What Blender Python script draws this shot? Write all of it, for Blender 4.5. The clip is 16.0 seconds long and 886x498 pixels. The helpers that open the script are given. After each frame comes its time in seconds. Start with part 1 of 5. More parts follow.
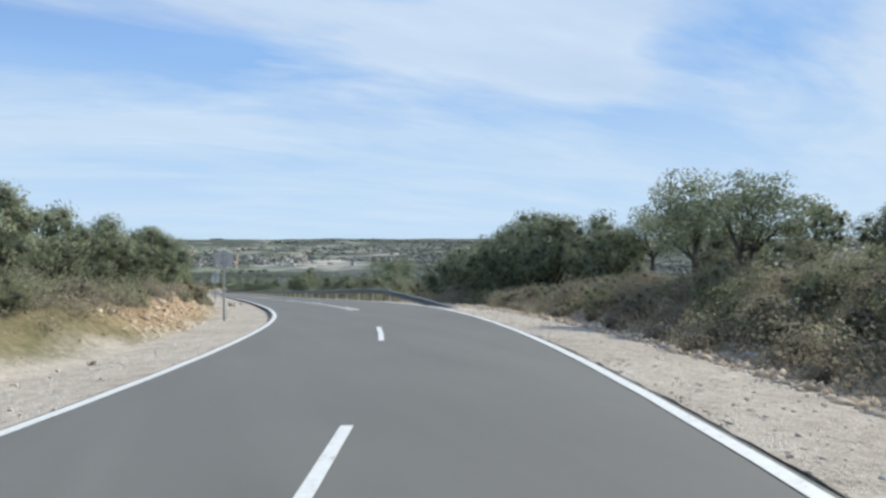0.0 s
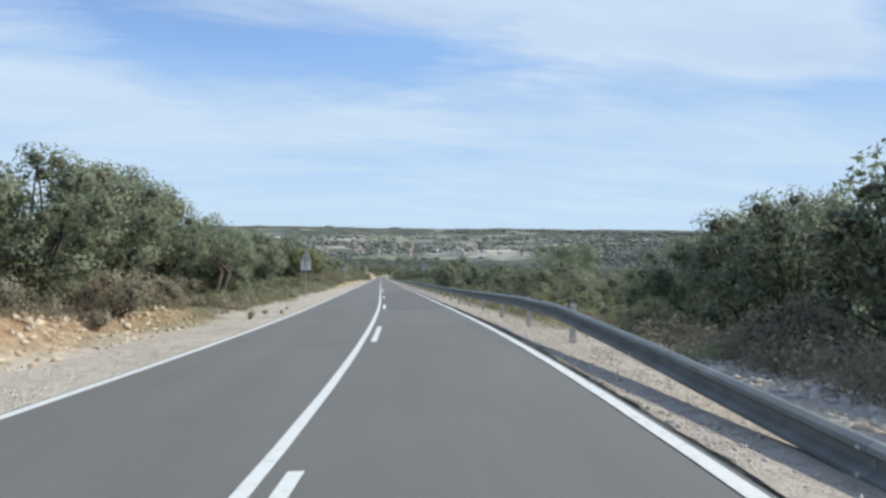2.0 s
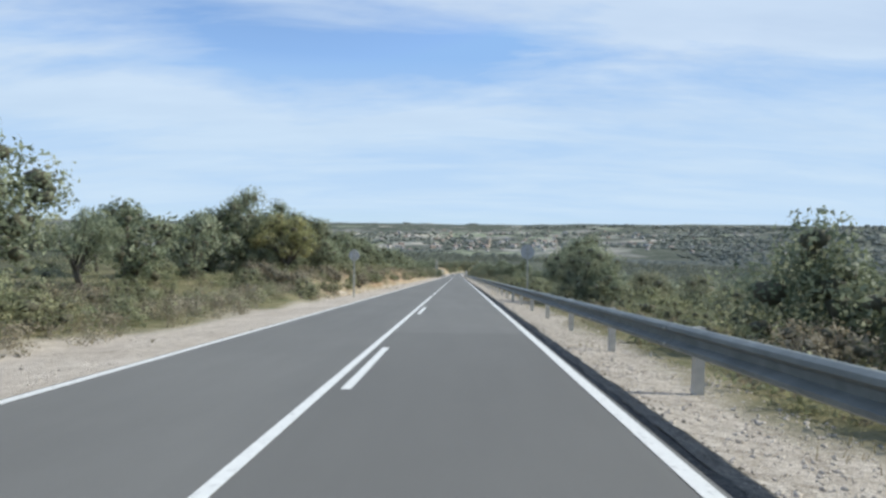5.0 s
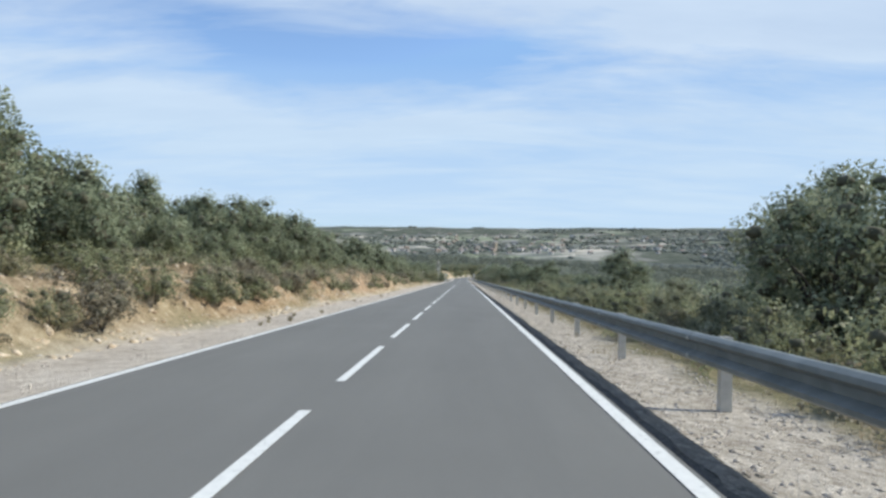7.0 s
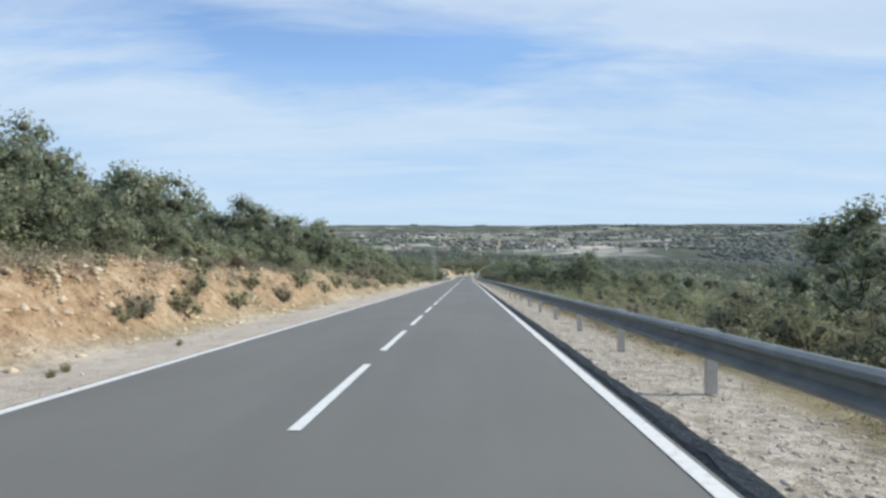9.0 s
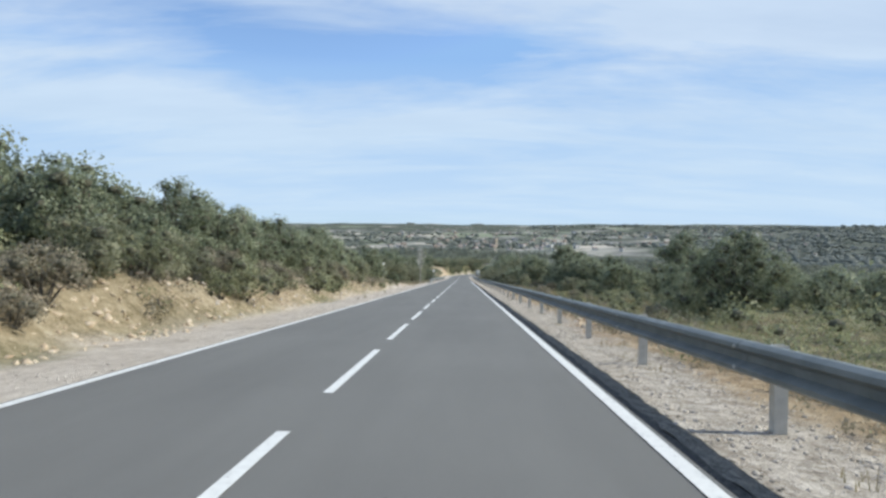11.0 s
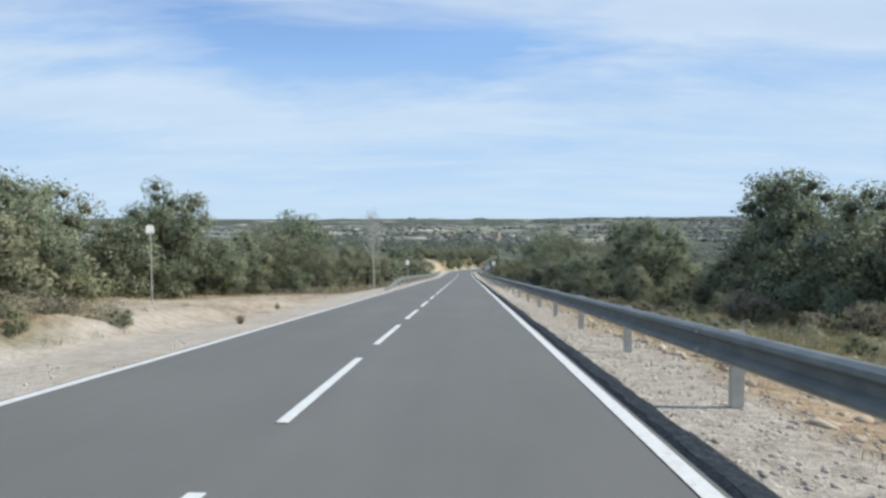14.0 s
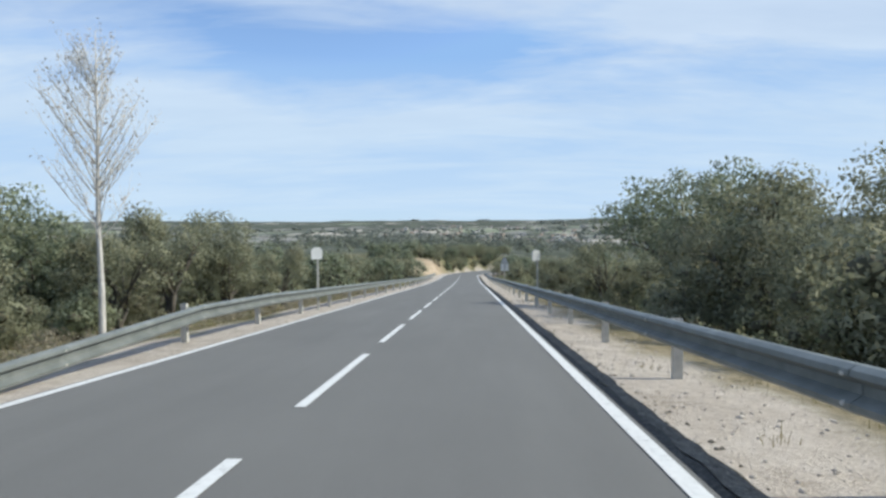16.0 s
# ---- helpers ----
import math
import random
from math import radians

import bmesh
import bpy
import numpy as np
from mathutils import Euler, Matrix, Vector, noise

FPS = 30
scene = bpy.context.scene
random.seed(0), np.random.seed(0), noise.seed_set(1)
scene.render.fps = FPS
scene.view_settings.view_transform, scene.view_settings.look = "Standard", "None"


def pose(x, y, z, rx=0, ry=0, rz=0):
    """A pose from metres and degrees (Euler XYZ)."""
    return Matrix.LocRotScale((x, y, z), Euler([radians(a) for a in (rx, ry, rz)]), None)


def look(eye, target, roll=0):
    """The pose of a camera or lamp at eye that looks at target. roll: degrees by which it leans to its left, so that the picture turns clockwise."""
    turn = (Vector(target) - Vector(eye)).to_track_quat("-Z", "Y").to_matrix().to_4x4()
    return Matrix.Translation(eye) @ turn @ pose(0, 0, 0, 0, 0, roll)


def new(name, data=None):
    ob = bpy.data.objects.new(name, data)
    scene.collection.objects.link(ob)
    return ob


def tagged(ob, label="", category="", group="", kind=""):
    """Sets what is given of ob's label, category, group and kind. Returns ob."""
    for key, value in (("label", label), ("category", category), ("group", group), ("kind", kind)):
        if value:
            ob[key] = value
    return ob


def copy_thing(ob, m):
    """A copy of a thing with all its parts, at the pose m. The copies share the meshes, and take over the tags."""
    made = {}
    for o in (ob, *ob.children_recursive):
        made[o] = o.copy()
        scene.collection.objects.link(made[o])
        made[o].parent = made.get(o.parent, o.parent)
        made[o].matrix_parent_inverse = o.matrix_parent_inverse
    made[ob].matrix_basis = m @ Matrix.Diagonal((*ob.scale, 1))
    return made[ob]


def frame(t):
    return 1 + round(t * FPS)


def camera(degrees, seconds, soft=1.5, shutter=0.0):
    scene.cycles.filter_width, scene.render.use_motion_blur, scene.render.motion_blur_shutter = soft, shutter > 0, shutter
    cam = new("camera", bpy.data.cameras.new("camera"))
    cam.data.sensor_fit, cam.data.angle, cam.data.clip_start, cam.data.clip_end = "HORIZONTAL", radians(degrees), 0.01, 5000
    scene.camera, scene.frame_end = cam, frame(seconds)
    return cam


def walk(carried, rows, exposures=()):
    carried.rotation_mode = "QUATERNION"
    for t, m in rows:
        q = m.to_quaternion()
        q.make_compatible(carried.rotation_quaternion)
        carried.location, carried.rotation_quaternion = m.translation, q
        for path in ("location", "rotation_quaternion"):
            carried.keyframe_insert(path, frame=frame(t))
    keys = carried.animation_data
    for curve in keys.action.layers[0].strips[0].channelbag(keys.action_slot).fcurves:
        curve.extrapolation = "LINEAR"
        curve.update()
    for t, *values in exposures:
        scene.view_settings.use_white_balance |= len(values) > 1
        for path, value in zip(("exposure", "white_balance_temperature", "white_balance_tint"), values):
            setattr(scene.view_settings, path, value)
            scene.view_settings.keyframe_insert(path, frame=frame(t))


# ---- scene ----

# ---- camera ----
cam = camera(74.0, 16.0, soft=2.8)
ROWS = [
    (0.0, -6.29, 0.62, 0.83, -22.44, -0.48, -0.03),
    (0.5, -4.33, 5.31, 0.58, -20.27, -0.85, -0.45),
    (1.0, -2.45, 10.60, 0.30, -16.41, -1.00, -0.35),
    (1.5, -0.97, 16.19, -0.01, -11.39, -1.33, -1.08),
    (2.0, 0.02, 21.84, -0.37, -5.99, -1.53, -0.74),
    (2.5, 0.60, 27.75, -0.79, -2.53, -2.09, -0.56),
    (3.0, 0.96, 33.87, -1.25, -0.40, -2.33, -0.72),
    (3.5, 1.21, 40.33, -1.76, 0.32, -1.91, -0.17),
    (4.0, 1.36, 47.25, -2.30, 1.19, -2.06, -0.41),
    (4.6, 1.40, 55.94, -2.96, 1.40, -1.99, -0.47),
    (5.2, 1.40, 64.92, -3.63, 1.60, -1.92, -0.52),
    (5.9, 1.40, 75.78, -4.44, 1.84, -1.84, -0.58),
    (6.5, 1.41, 85.45, -5.17, 2.04, -1.77, -0.64),
    (7.0, 1.44, 93.65, -5.79, 2.10, -1.55, -0.50),
    (7.5, 1.46, 101.66, -6.39, 2.05, -1.57, -0.01),
    (8.0, 1.46, 109.60, -6.98, 2.27, -1.92, 0.22),
    (8.5, 1.41, 117.66, -7.59, 2.22, -2.13, 0.47),
    (9.0, 1.38, 125.85, -8.20, 2.32, -1.72, -0.01),
    (9.6, 1.38, 135.90, -8.96, 2.23, -1.75, -0.14),
    (10.2, 1.39, 145.97, -9.71, 2.14, -1.77, -0.26),
    (10.9, 1.39, 157.74, -10.60, 2.03, -1.80, -0.41),
    (11.5, 1.40, 167.86, -11.36, 1.94, -1.83, -0.53),
    (12.0, 1.42, 175.82, -11.95, 1.98, -1.96, -0.66),
    (12.5, 1.43, 184.86, -12.63, 1.88, -1.85, -0.27),
    (13.0, 1.44, 193.53, -13.28, 1.93, -2.09, -0.40),
    (13.5, 1.46, 202.21, -13.93, 2.23, -2.09, -0.38),
    (14.0, 1.49, 210.79, -14.58, 2.18, -2.26, 0.13),
    (14.5, 1.50, 219.37, -15.22, 1.81, -2.02, 0.52),
    (15.0, 1.50, 228.02, -15.87, 2.09, -2.16, -0.15),
    (15.5, 1.53, 236.63, -16.52, 2.21, -2.05, -0.47),
    (16.0, 1.57, 245.15, -17.16, 2.56, -2.06, 0.39),
]
walk(cam, [(t, pose(x, y, z, 90 + pitch, roll, yaw)) for t, x, y, z, yaw, pitch, roll in ROWS])

# ---- light ----
SUN_AZ, SUN_EL = radians(78), radians(37.5)      # azimuth from +y towards +x
scene.view_settings.exposure = 0.0
sun_data = bpy.data.lights.new("sun", "SUN")
sun_data.energy, sun_data.angle, sun_data.color = 4.5, radians(0.6), (0.98, 0.95, 0.81)
sun = new("sun", sun_data)
sun_dir = Vector((math.sin(SUN_AZ) * math.cos(SUN_EL), math.cos(SUN_AZ) * math.cos(SUN_EL), math.sin(SUN_EL)))
sun.matrix_world = look(sun_dir * 200, (0, 0, 0))

world = bpy.data.worlds.new("sky")
scene.world = world
world.use_nodes = True


class Nodes:
    """Small helper to write node trees."""
    def __init__(self, tree):
        self.t = tree
        tree.nodes.clear()

    def n(self, kind, **props):
        node = self.t.nodes.new(kind)
        for k, v in props.items():
            if k == "op":
                node.operation = v
            elif k == "blend":
                node.blend_type = v
            elif k == "data":
                node.data_type = v
        return node

    def link(self, a, b):
        self.t.links.new(a, b)

    def put(self, sock, v):
        if isinstance(v, bpy.types.NodeSocket):
            self.t.links.new(v, sock)
        else:
            sock.default_value = v

    def math(self, op, a, b=0.0, c=None):
        m = self.n("ShaderNodeMath", op=op)
        self.put(m.inputs[0], a)
        self.put(m.inputs[1], b)
        if c is not None:
            self.put(m.inputs[2], c)
        return m.outputs[0]

    def mix(self, f, a, b, blend="MIX"):
        m = self.n("ShaderNodeMix", data="RGBA", blend=blend)
        self.put(m.inputs[0], f)
        self.put(m.inputs[6], a)
        self.put(m.inputs[7], b)
        return m.outputs[2]

    def ramp(self, f, stops):
        r = self.n("ShaderNodeValToRGB")
        self.put(r.inputs[0], f)
        el = r.color_ramp.elements
        while len(el) < len(stops):
            el.new(0.5)
        for e, (p, c) in zip(el, stops):
            e.position = p
            e.color = (*c, 1) if isinstance(c, tuple) else (c, c, c, 1)
        return r.outputs[0]

    def noise(self, vec, scale, detail=4.0, rough=0.55, dist=0.0):
        q = self.n("ShaderNodeTexNoise")
        if vec is not None:
            self.link(vec, q.inputs["Vector"])
        q.inputs["Scale"].default_value = scale
        q.inputs["Detail"].default_value = detail
        q.inputs["Roughness"].default_value = rough
        q.inputs["Distortion"].default_value = dist
        return q.outputs[0]

    def voronoi(self, vec, scale, feature="F1"):
        q = self.n("ShaderNodeTexVoronoi")
        q.feature = feature
        self.link(vec, q.inputs["Vector"])
        q.inputs["Scale"].default_value = scale
        return q


def build_sky():
    k = Nodes(world.node_tree)
    tc = k.n("ShaderNodeTexCoord")
    sep = k.n("ShaderNodeSeparateXYZ")
    k.link(tc.outputs["Generated"], sep.inputs[0])
    x, y, z = sep.outputs
    az = k.math("MULTIPLY", k.math("ARCTAN2", x, y), 57.3)       # degrees, to the right of +y
    el = k.math("MULTIPLY", k.math("ARCSINE", z), 57.3)
    # flat cloud sheet seen in perspective
    zz = k.math("ADD", k.math("MAXIMUM", z, 0.0), 0.16)
    comb = k.n("ShaderNodeCombineXYZ")
    k.link(k.math("DIVIDE", x, zz), comb.inputs[0])
    k.link(k.math("DIVIDE", y, zz), comb.inputs[1])
    mp = k.n("ShaderNodeMapping")
    k.link(comb.outputs[0], mp.inputs[0])
    mp.inputs["Rotation"].default_value = (0, 0, radians(-14))
    mp.inputs["Scale"].default_value = (0.55, 1.5, 1)
    big = k.noise(mp.outputs[0], 1.25, 7, 0.58, 0.5)
    fine = k.noise(mp.outputs[0], 5.0, 6, 0.62, 0.8)

    def bump(a0, e0, ra, re):
        da = k.math("DIVIDE", k.math("SUBTRACT", az, a0), ra)
        de = k.math("DIVIDE", k.math("SUBTRACT", el, e0), re)
        r2 = k.math("ADD", k.math("MULTIPLY", da, da), k.math("MULTIPLY", de, de))
        return k.math("EXPONENT", k.math("MULTIPLY", r2, -1.0))

    cover = k.math("MULTIPLY_ADD", fine, 0.22, k.math("MULTIPLY", big, 0.98))
    for a0, e0, ra, re, w in CLOUDS:
        cover = k.math("MULTIPLY_ADD", bump(a0, e0, ra, re), w, cover)
    mask = k.ramp(cover, [(0.47, 0.0), (0.74, 1.0)])
    sky = k.n("ShaderNodeTexSky")
    sky.sky_type = "NISHITA"
    sky.sun_disc = False
    sky.sun_elevation, sky.sun_rotation = SUN_EL, SUN_AZ
    sky.air_density, sky.dust_density, sky.ozone_density = 1.0, 0.6, 1.6
    cloud = k.mix(k.noise(mp.outputs[0], 2.2, 5), (4.2, 5.4, 7.2, 1), (7.0, 8.1, 9.2, 1))
    clear = k.mix(1.0, sky.outputs[0], (1.45, 1.6, 1.8, 1), "MULTIPLY")
    clear = k.mix(1.0, clear, (2.7, 4.7, 8.0, 1), "DARKEN")
    col = k.mix(k.math("MULTIPLY", mask, 0.85), clear, cloud)
    # pale band of haze low over the land
    haze = k.ramp(k.math("DIVIDE", el, 16.0), [(0.0, 1.0), (0.55, 0.62), (1.0, 0.0)])
    col = k.mix(k.math("MULTIPLY", haze, 0.85), col, (5.5, 7.1, 8.65, 1))
    bg = k.n("ShaderNodeBackground")
    k.link(col, bg.inputs[0])
    bg.inputs[1].default_value = 0.11
    out = k.n("ShaderNodeOutputWorld")
    k.link(bg.outputs[0], out.inputs[0])


# azimuth, elevation, half widths in degrees, weight: clear gaps (minus) and thick clouds (plus)
CLOUDS = [(-8, 15.8, 12.5, 2.2, -0.32), (40, 12, 15, 2.6, -0.12), (50, 18, 9, 2.5, -0.2), (35, 17, 6, 7, 0.34), (-24, 19, 9, 2.5, -0.08),
          (24, 19, 8, 5, 0.16), (-8, 22.5, 24, 3.0, 0.2), (-30, 10, 14, 3, 0.22), (0, 10.2, 14, 2.6, 0.2), (14, 9, 16, 2, -0.06), (70, 12, 14, 12, 0.3), (22, 14, 7, 1.6, -0.1)]
build_sky()

# ---- materials ----


def material(name, build):
    m = bpy.data.materials.new(name)
    m.use_nodes = True
    k = Nodes(m.node_tree)
    bsdf = k.n("ShaderNodeBsdfPrincipled")
    out = k.n("ShaderNodeOutputMaterial")
    k.link(bsdf.outputs[0], out.inputs[0])
    build(k, bsdf, out)
    return m


def world_pos(k):
    return k.n("ShaderNodeNewGeometry").outputs["Position"]


def bumped(k, bsdf, height, strength, distance):
    b = k.n("ShaderNodeBump")
    b.inputs["Strength"].default_value = strength
    b.inputs["Distance"].default_value = distance
    k.link(height, b.inputs["Height"])
    k.link(b.outputs[0], bsdf.inputs["Normal"])


def asphalt_nodes(base, spread):
    def build(k, bsdf, out):
        p = world_pos(k)
        grain = k.noise(p, 90, 3, 0.7)
        mp = k.n("ShaderNodeMapping")
        k.link(p, mp.inputs[0])
        mp.inputs["Scale"].default_value = (1.0, 0.10, 1.0)
        streak = k.noise(mp.outputs[0], 1.1, 5, 0.6)
        blot = k.noise(p, 0.35, 4, 0.6)
        v = k.math("ADD", k.math("MULTIPLY", grain, 0.35), k.math("ADD", k.math("MULTIPLY", streak, 0.4), k.math("MULTIPLY", blot, 0.25)))
        lo, hi = base * (1 - spread), base * (1 + spread)
        col = k.ramp(v, [(0.28, (lo * 1.0, lo * 0.985, lo * 0.945)), (0.72, (hi * 1.0, hi * 0.985, hi * 0.935))])
        k.link(col, bsdf.inputs["Base Color"])
        bsdf.inputs["Roughness"].default_value = 0.85
        bumped(k, bsdf, grain, 0.35, 0.01)
    return build


ASPHALT = material("asphalt", asphalt_nodes(0.15, 0.22))
ASPHALT_PATCH = material("newer_asphalt", asphalt_nodes(0.13, 0.2))


def edge_nodes(k, bsdf, out):
    p = world_pos(k)
    lump = k.noise(p, 9, 5, 0.75)
    bit = k.noise(p, 38, 3, 0.7)
    v = k.math("ADD", k.math("MULTIPLY", lump, 0.5), k.math("MULTIPLY", bit, 0.5))
    k.link(k.ramp(v, [(0.36, (0.045, 0.042, 0.036)), (0.46, (0.12, 0.11, 0.094)), (0.56, (0.22, 0.2, 0.167)), (0.66, (0.38, 0.34, 0.28))]), bsdf.inputs["Base Color"])
    bsdf.inputs["Roughness"].default_value = 0.95
    bumped(k, bsdf, v, 0.9, 0.06)


ASPHALT_EDGE = material("crumbled_asphalt", edge_nodes)


def seam_nodes(k, bsdf, out):
    v = k.noise(world_pos(k), 22, 5, 0.7)
    k.link(k.ramp(v, [(0.35, (0.04, 0.038, 0.035)), (0.55, (0.085, 0.08, 0.073)), (0.72, (0.17, 0.155, 0.13))]), bsdf.inputs["Base Color"])
    bsdf.inputs["Roughness"].default_value = 0.9
    bumped(k, bsdf, v, 0.8, 0.03)


SEAM_ASPHALT = material("seam_asphalt", seam_nodes)


def paint_nodes(k, bsdf, out):
    p = world_pos(k)
    worn = k.noise(p, 14, 5, 0.7)
    col = k.ramp(worn, [(0.27, (0.34, 0.34, 0.33)), (0.42, (0.66, 0.66, 0.645)), (0.8, (0.78, 0.78, 0.76))])
    k.link(col, bsdf.inputs["Base Color"])
    bsdf.inputs["Roughness"].default_value = 0.6


PAINT = material("road_paint", paint_nodes)


def ground_nodes(k, bsdf, out):
    p = world_pos(k)
    at = k.n("ShaderNodeVertexColor")
    at.layer_name = "zones"
    sep = k.n("ShaderNodeSeparateColor")
    k.link(at.outputs["Color"], sep.inputs[0])
    gravel_f, earth_f, far_f = sep.outputs
    n1 = k.noise(p, 0.55, 6, 0.65)
    n2 = k.noise(p, 4.0, 5, 0.7)
    n3 = k.noise(p, 30.0, 3, 0.7)
    # scrub floor: dry litter and low herbs
    floor_c = k.ramp(k.math("ADD", k.math("MULTIPLY", n1, 0.5), k.math("MULTIPLY", n2, 0.5)),
                     [(0.30, (0.075, 0.088, 0.042)), (0.46, (0.15, 0.15, 0.082)), (0.56, (0.235, 0.21, 0.122)), (0.7, (0.35, 0.30, 0.19))])
    pale_f = at.outputs["Alpha"]
    # pale limestone grit, sandy where the verge is worn smooth
    mix_n = k.math("ADD", k.math("MULTIPLY", n3, 0.5), k.math("MULTIPLY", n2, 0.5))
    grit = k.ramp(mix_n, [(0.32, (0.125, 0.105, 0.083)), (0.43, (0.325, 0.285, 0.24)), (0.53, (0.50, 0.448, 0.387)), (0.66, (0.68, 0.625, 0.555))])
    stones = k.voronoi(p, 11.0)
    ssep = k.n("ShaderNodeSeparateColor")
    k.link(stones.outputs["Color"], ssep.inputs[0])
    grit = k.mix(0.6, grit, k.ramp(ssep.outputs[0], [(0.0, 0.18), (1.0, 0.8)]), "SOFT_LIGHT")
    grit = k.mix(k.ramp(k.noise(p, 1.7, 6, 0.75), [(0.52, 0.0), (0.70, 0.6)]), grit, (0.22, 0.18, 0.135, 1))
    sand = k.ramp(k.math("ADD", k.math("MULTIPLY", n1, 0.4), k.math("MULTIPLY", mix_n, 0.6)), [(0.36, (0.33, 0.276, 0.226)), (0.47, (0.525, 0.456, 0.39)), (0.62, (0.66, 0.595, 0.525))])
    grit = k.mix(k.math("MULTIPLY", pale_f, 0.8), grit, sand)
    # ochre cut bank, paler and stonier in places
    cn = k.math("ADD", k.math("MULTIPLY", n1, 0.3), k.math("ADD", k.math("MULTIPLY", n2, 0.45), k.math("MULTIPLY", n3, 0.25)))
    clay = k.ramp(cn, [(0.36, (0.13, 0.08, 0.048)), (0.46, (0.37, 0.235, 0.14)), (0.55, (0.50, 0.35, 0.225)), (0.66, (0.64, 0.53, 0.40))])
    pale = k.ramp(cn, [(0.37, (0.12, 0.088, 0.058)), (0.45, (0.36, 0.275, 0.19)), (0.54, (0.55, 0.45, 0.335)), (0.63, (0.72, 0.64, 0.52))])
    clay = k.mix(k.math("MULTIPLY", pale_f, 0.85), clay, pale)
    # valley fields, greyed in colour to stand in for distance haze
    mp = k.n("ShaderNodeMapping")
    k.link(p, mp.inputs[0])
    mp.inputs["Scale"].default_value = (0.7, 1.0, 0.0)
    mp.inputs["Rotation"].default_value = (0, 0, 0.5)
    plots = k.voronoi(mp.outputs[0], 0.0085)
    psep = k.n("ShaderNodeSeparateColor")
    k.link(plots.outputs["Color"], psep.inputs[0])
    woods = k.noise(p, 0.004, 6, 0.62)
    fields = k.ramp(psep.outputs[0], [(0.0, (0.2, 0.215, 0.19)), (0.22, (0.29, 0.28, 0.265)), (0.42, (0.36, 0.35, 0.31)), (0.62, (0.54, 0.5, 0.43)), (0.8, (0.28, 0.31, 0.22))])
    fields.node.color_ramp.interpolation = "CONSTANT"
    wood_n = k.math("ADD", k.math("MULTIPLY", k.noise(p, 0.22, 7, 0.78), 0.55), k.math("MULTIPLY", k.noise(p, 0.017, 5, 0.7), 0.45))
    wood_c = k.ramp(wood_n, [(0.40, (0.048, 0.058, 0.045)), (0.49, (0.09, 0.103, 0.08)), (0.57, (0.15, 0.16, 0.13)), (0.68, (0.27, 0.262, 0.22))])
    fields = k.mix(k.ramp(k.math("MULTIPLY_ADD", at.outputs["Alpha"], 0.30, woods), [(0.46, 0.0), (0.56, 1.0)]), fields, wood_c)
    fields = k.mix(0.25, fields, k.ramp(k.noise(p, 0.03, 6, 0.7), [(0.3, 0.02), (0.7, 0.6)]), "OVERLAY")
    col = k.mix(gravel_f, floor_c, grit)
    col = k.mix(earth_f, col, clay)
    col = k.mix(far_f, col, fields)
    k.link(col, bsdf.inputs["Base Color"])
    bsdf.inputs["Roughness"].default_value = 0.95
    bsdf.inputs["Specular IOR Level"].default_value = 0.1
    bumped(k, bsdf, k.math("ADD", n3, k.math("MULTIPLY", n2, k.math("MULTIPLY_ADD", earth_f, 3.0, 0.7))), 0.75, 0.06)


GROUND = material("ground_soil", ground_nodes)


def leaf_material(name, dark, mid, light, dry=(0.2, 0.15, 0.07), dry_share=0.1):
    def build(k, bsdf, out):
        g = k.n("ShaderNodeNewGeometry")
        o = k.n("ShaderNodeObjectInfo")
        clump = k.noise(g.outputs["Position"], 1.9, 3, 0.6)
        v = k.math("ADD", k.math("MULTIPLY", g.outputs["Random Per Island"], 0.36), k.math("MULTIPLY", o.outputs["Random"], 0.20))
        v = k.math("ADD", v, k.math("MULTIPLY_ADD", clump, 1.3, -0.46))
        col = k.ramp(v, [(0.05, dark), (0.5, mid), (0.97, light)])
        col = k.mix(k.ramp(k.noise(g.outputs["Position"], 0.9, 3), [(0.62 - dry_share, 0.0), (0.82 - dry_share, 0.7)]), col, (*dry, 1))
        k.link(col, bsdf.inputs["Base Color"])
        bsdf.inputs["Roughness"].default_value = 0.6
        bsdf.inputs["Specular IOR Level"].default_value = 0.25
        tr = k.n("ShaderNodeBsdfTranslucent")
        k.link(col, tr.inputs[0])
        mx = k.n("ShaderNodeMixShader")
        mx.inputs[0].default_value = 0.4
        k.link(bsdf.outputs[0], mx.inputs[1])
        k.link(tr.outputs[0], mx.inputs[2])
        k.link(mx.outputs[0], out.inputs[0])
    return material(name, build)


OAK_LEAF = leaf_material("holm_oak_leaves", (0.085, 0.113, 0.068), (0.275, 0.312, 0.205), (0.46, 0.485, 0.36), (0.35, 0.325, 0.21), 0.06)
DULL_LEAF = leaf_material("dull_oak_leaves", (0.115, 0.122, 0.078), (0.275, 0.285, 0.188), (0.42, 0.42, 0.305), (0.31, 0.275, 0.175), 0.10)
SHRUB_LEAF = leaf_material("shrub_leaves", (0.105, 0.122, 0.064), (0.295, 0.315, 0.185), (0.46, 0.47, 0.315), (0.38, 0.32, 0.195), 0.08)
BROWN_LEAF = leaf_material("heath_twigs", (0.145, 0.13, 0.094), (0.315, 0.282, 0.21), (0.46, 0.42, 0.335), (0.37, 0.3, 0.21), 0.12)
OLIVE_LEAF = leaf_material("yellowing_oak_leaves", (0.12, 0.13, 0.05), (0.33, 0.335, 0.155), (0.5, 0.48, 0.27), (0.42, 0.34, 0.14), 0.1)
STRAW = leaf_material("dry_grass", (0.16, 0.13, 0.06), (0.30, 0.25, 0.13), (0.45, 0.38, 0.22), (0.17, 0.18, 0.07), 0.1)
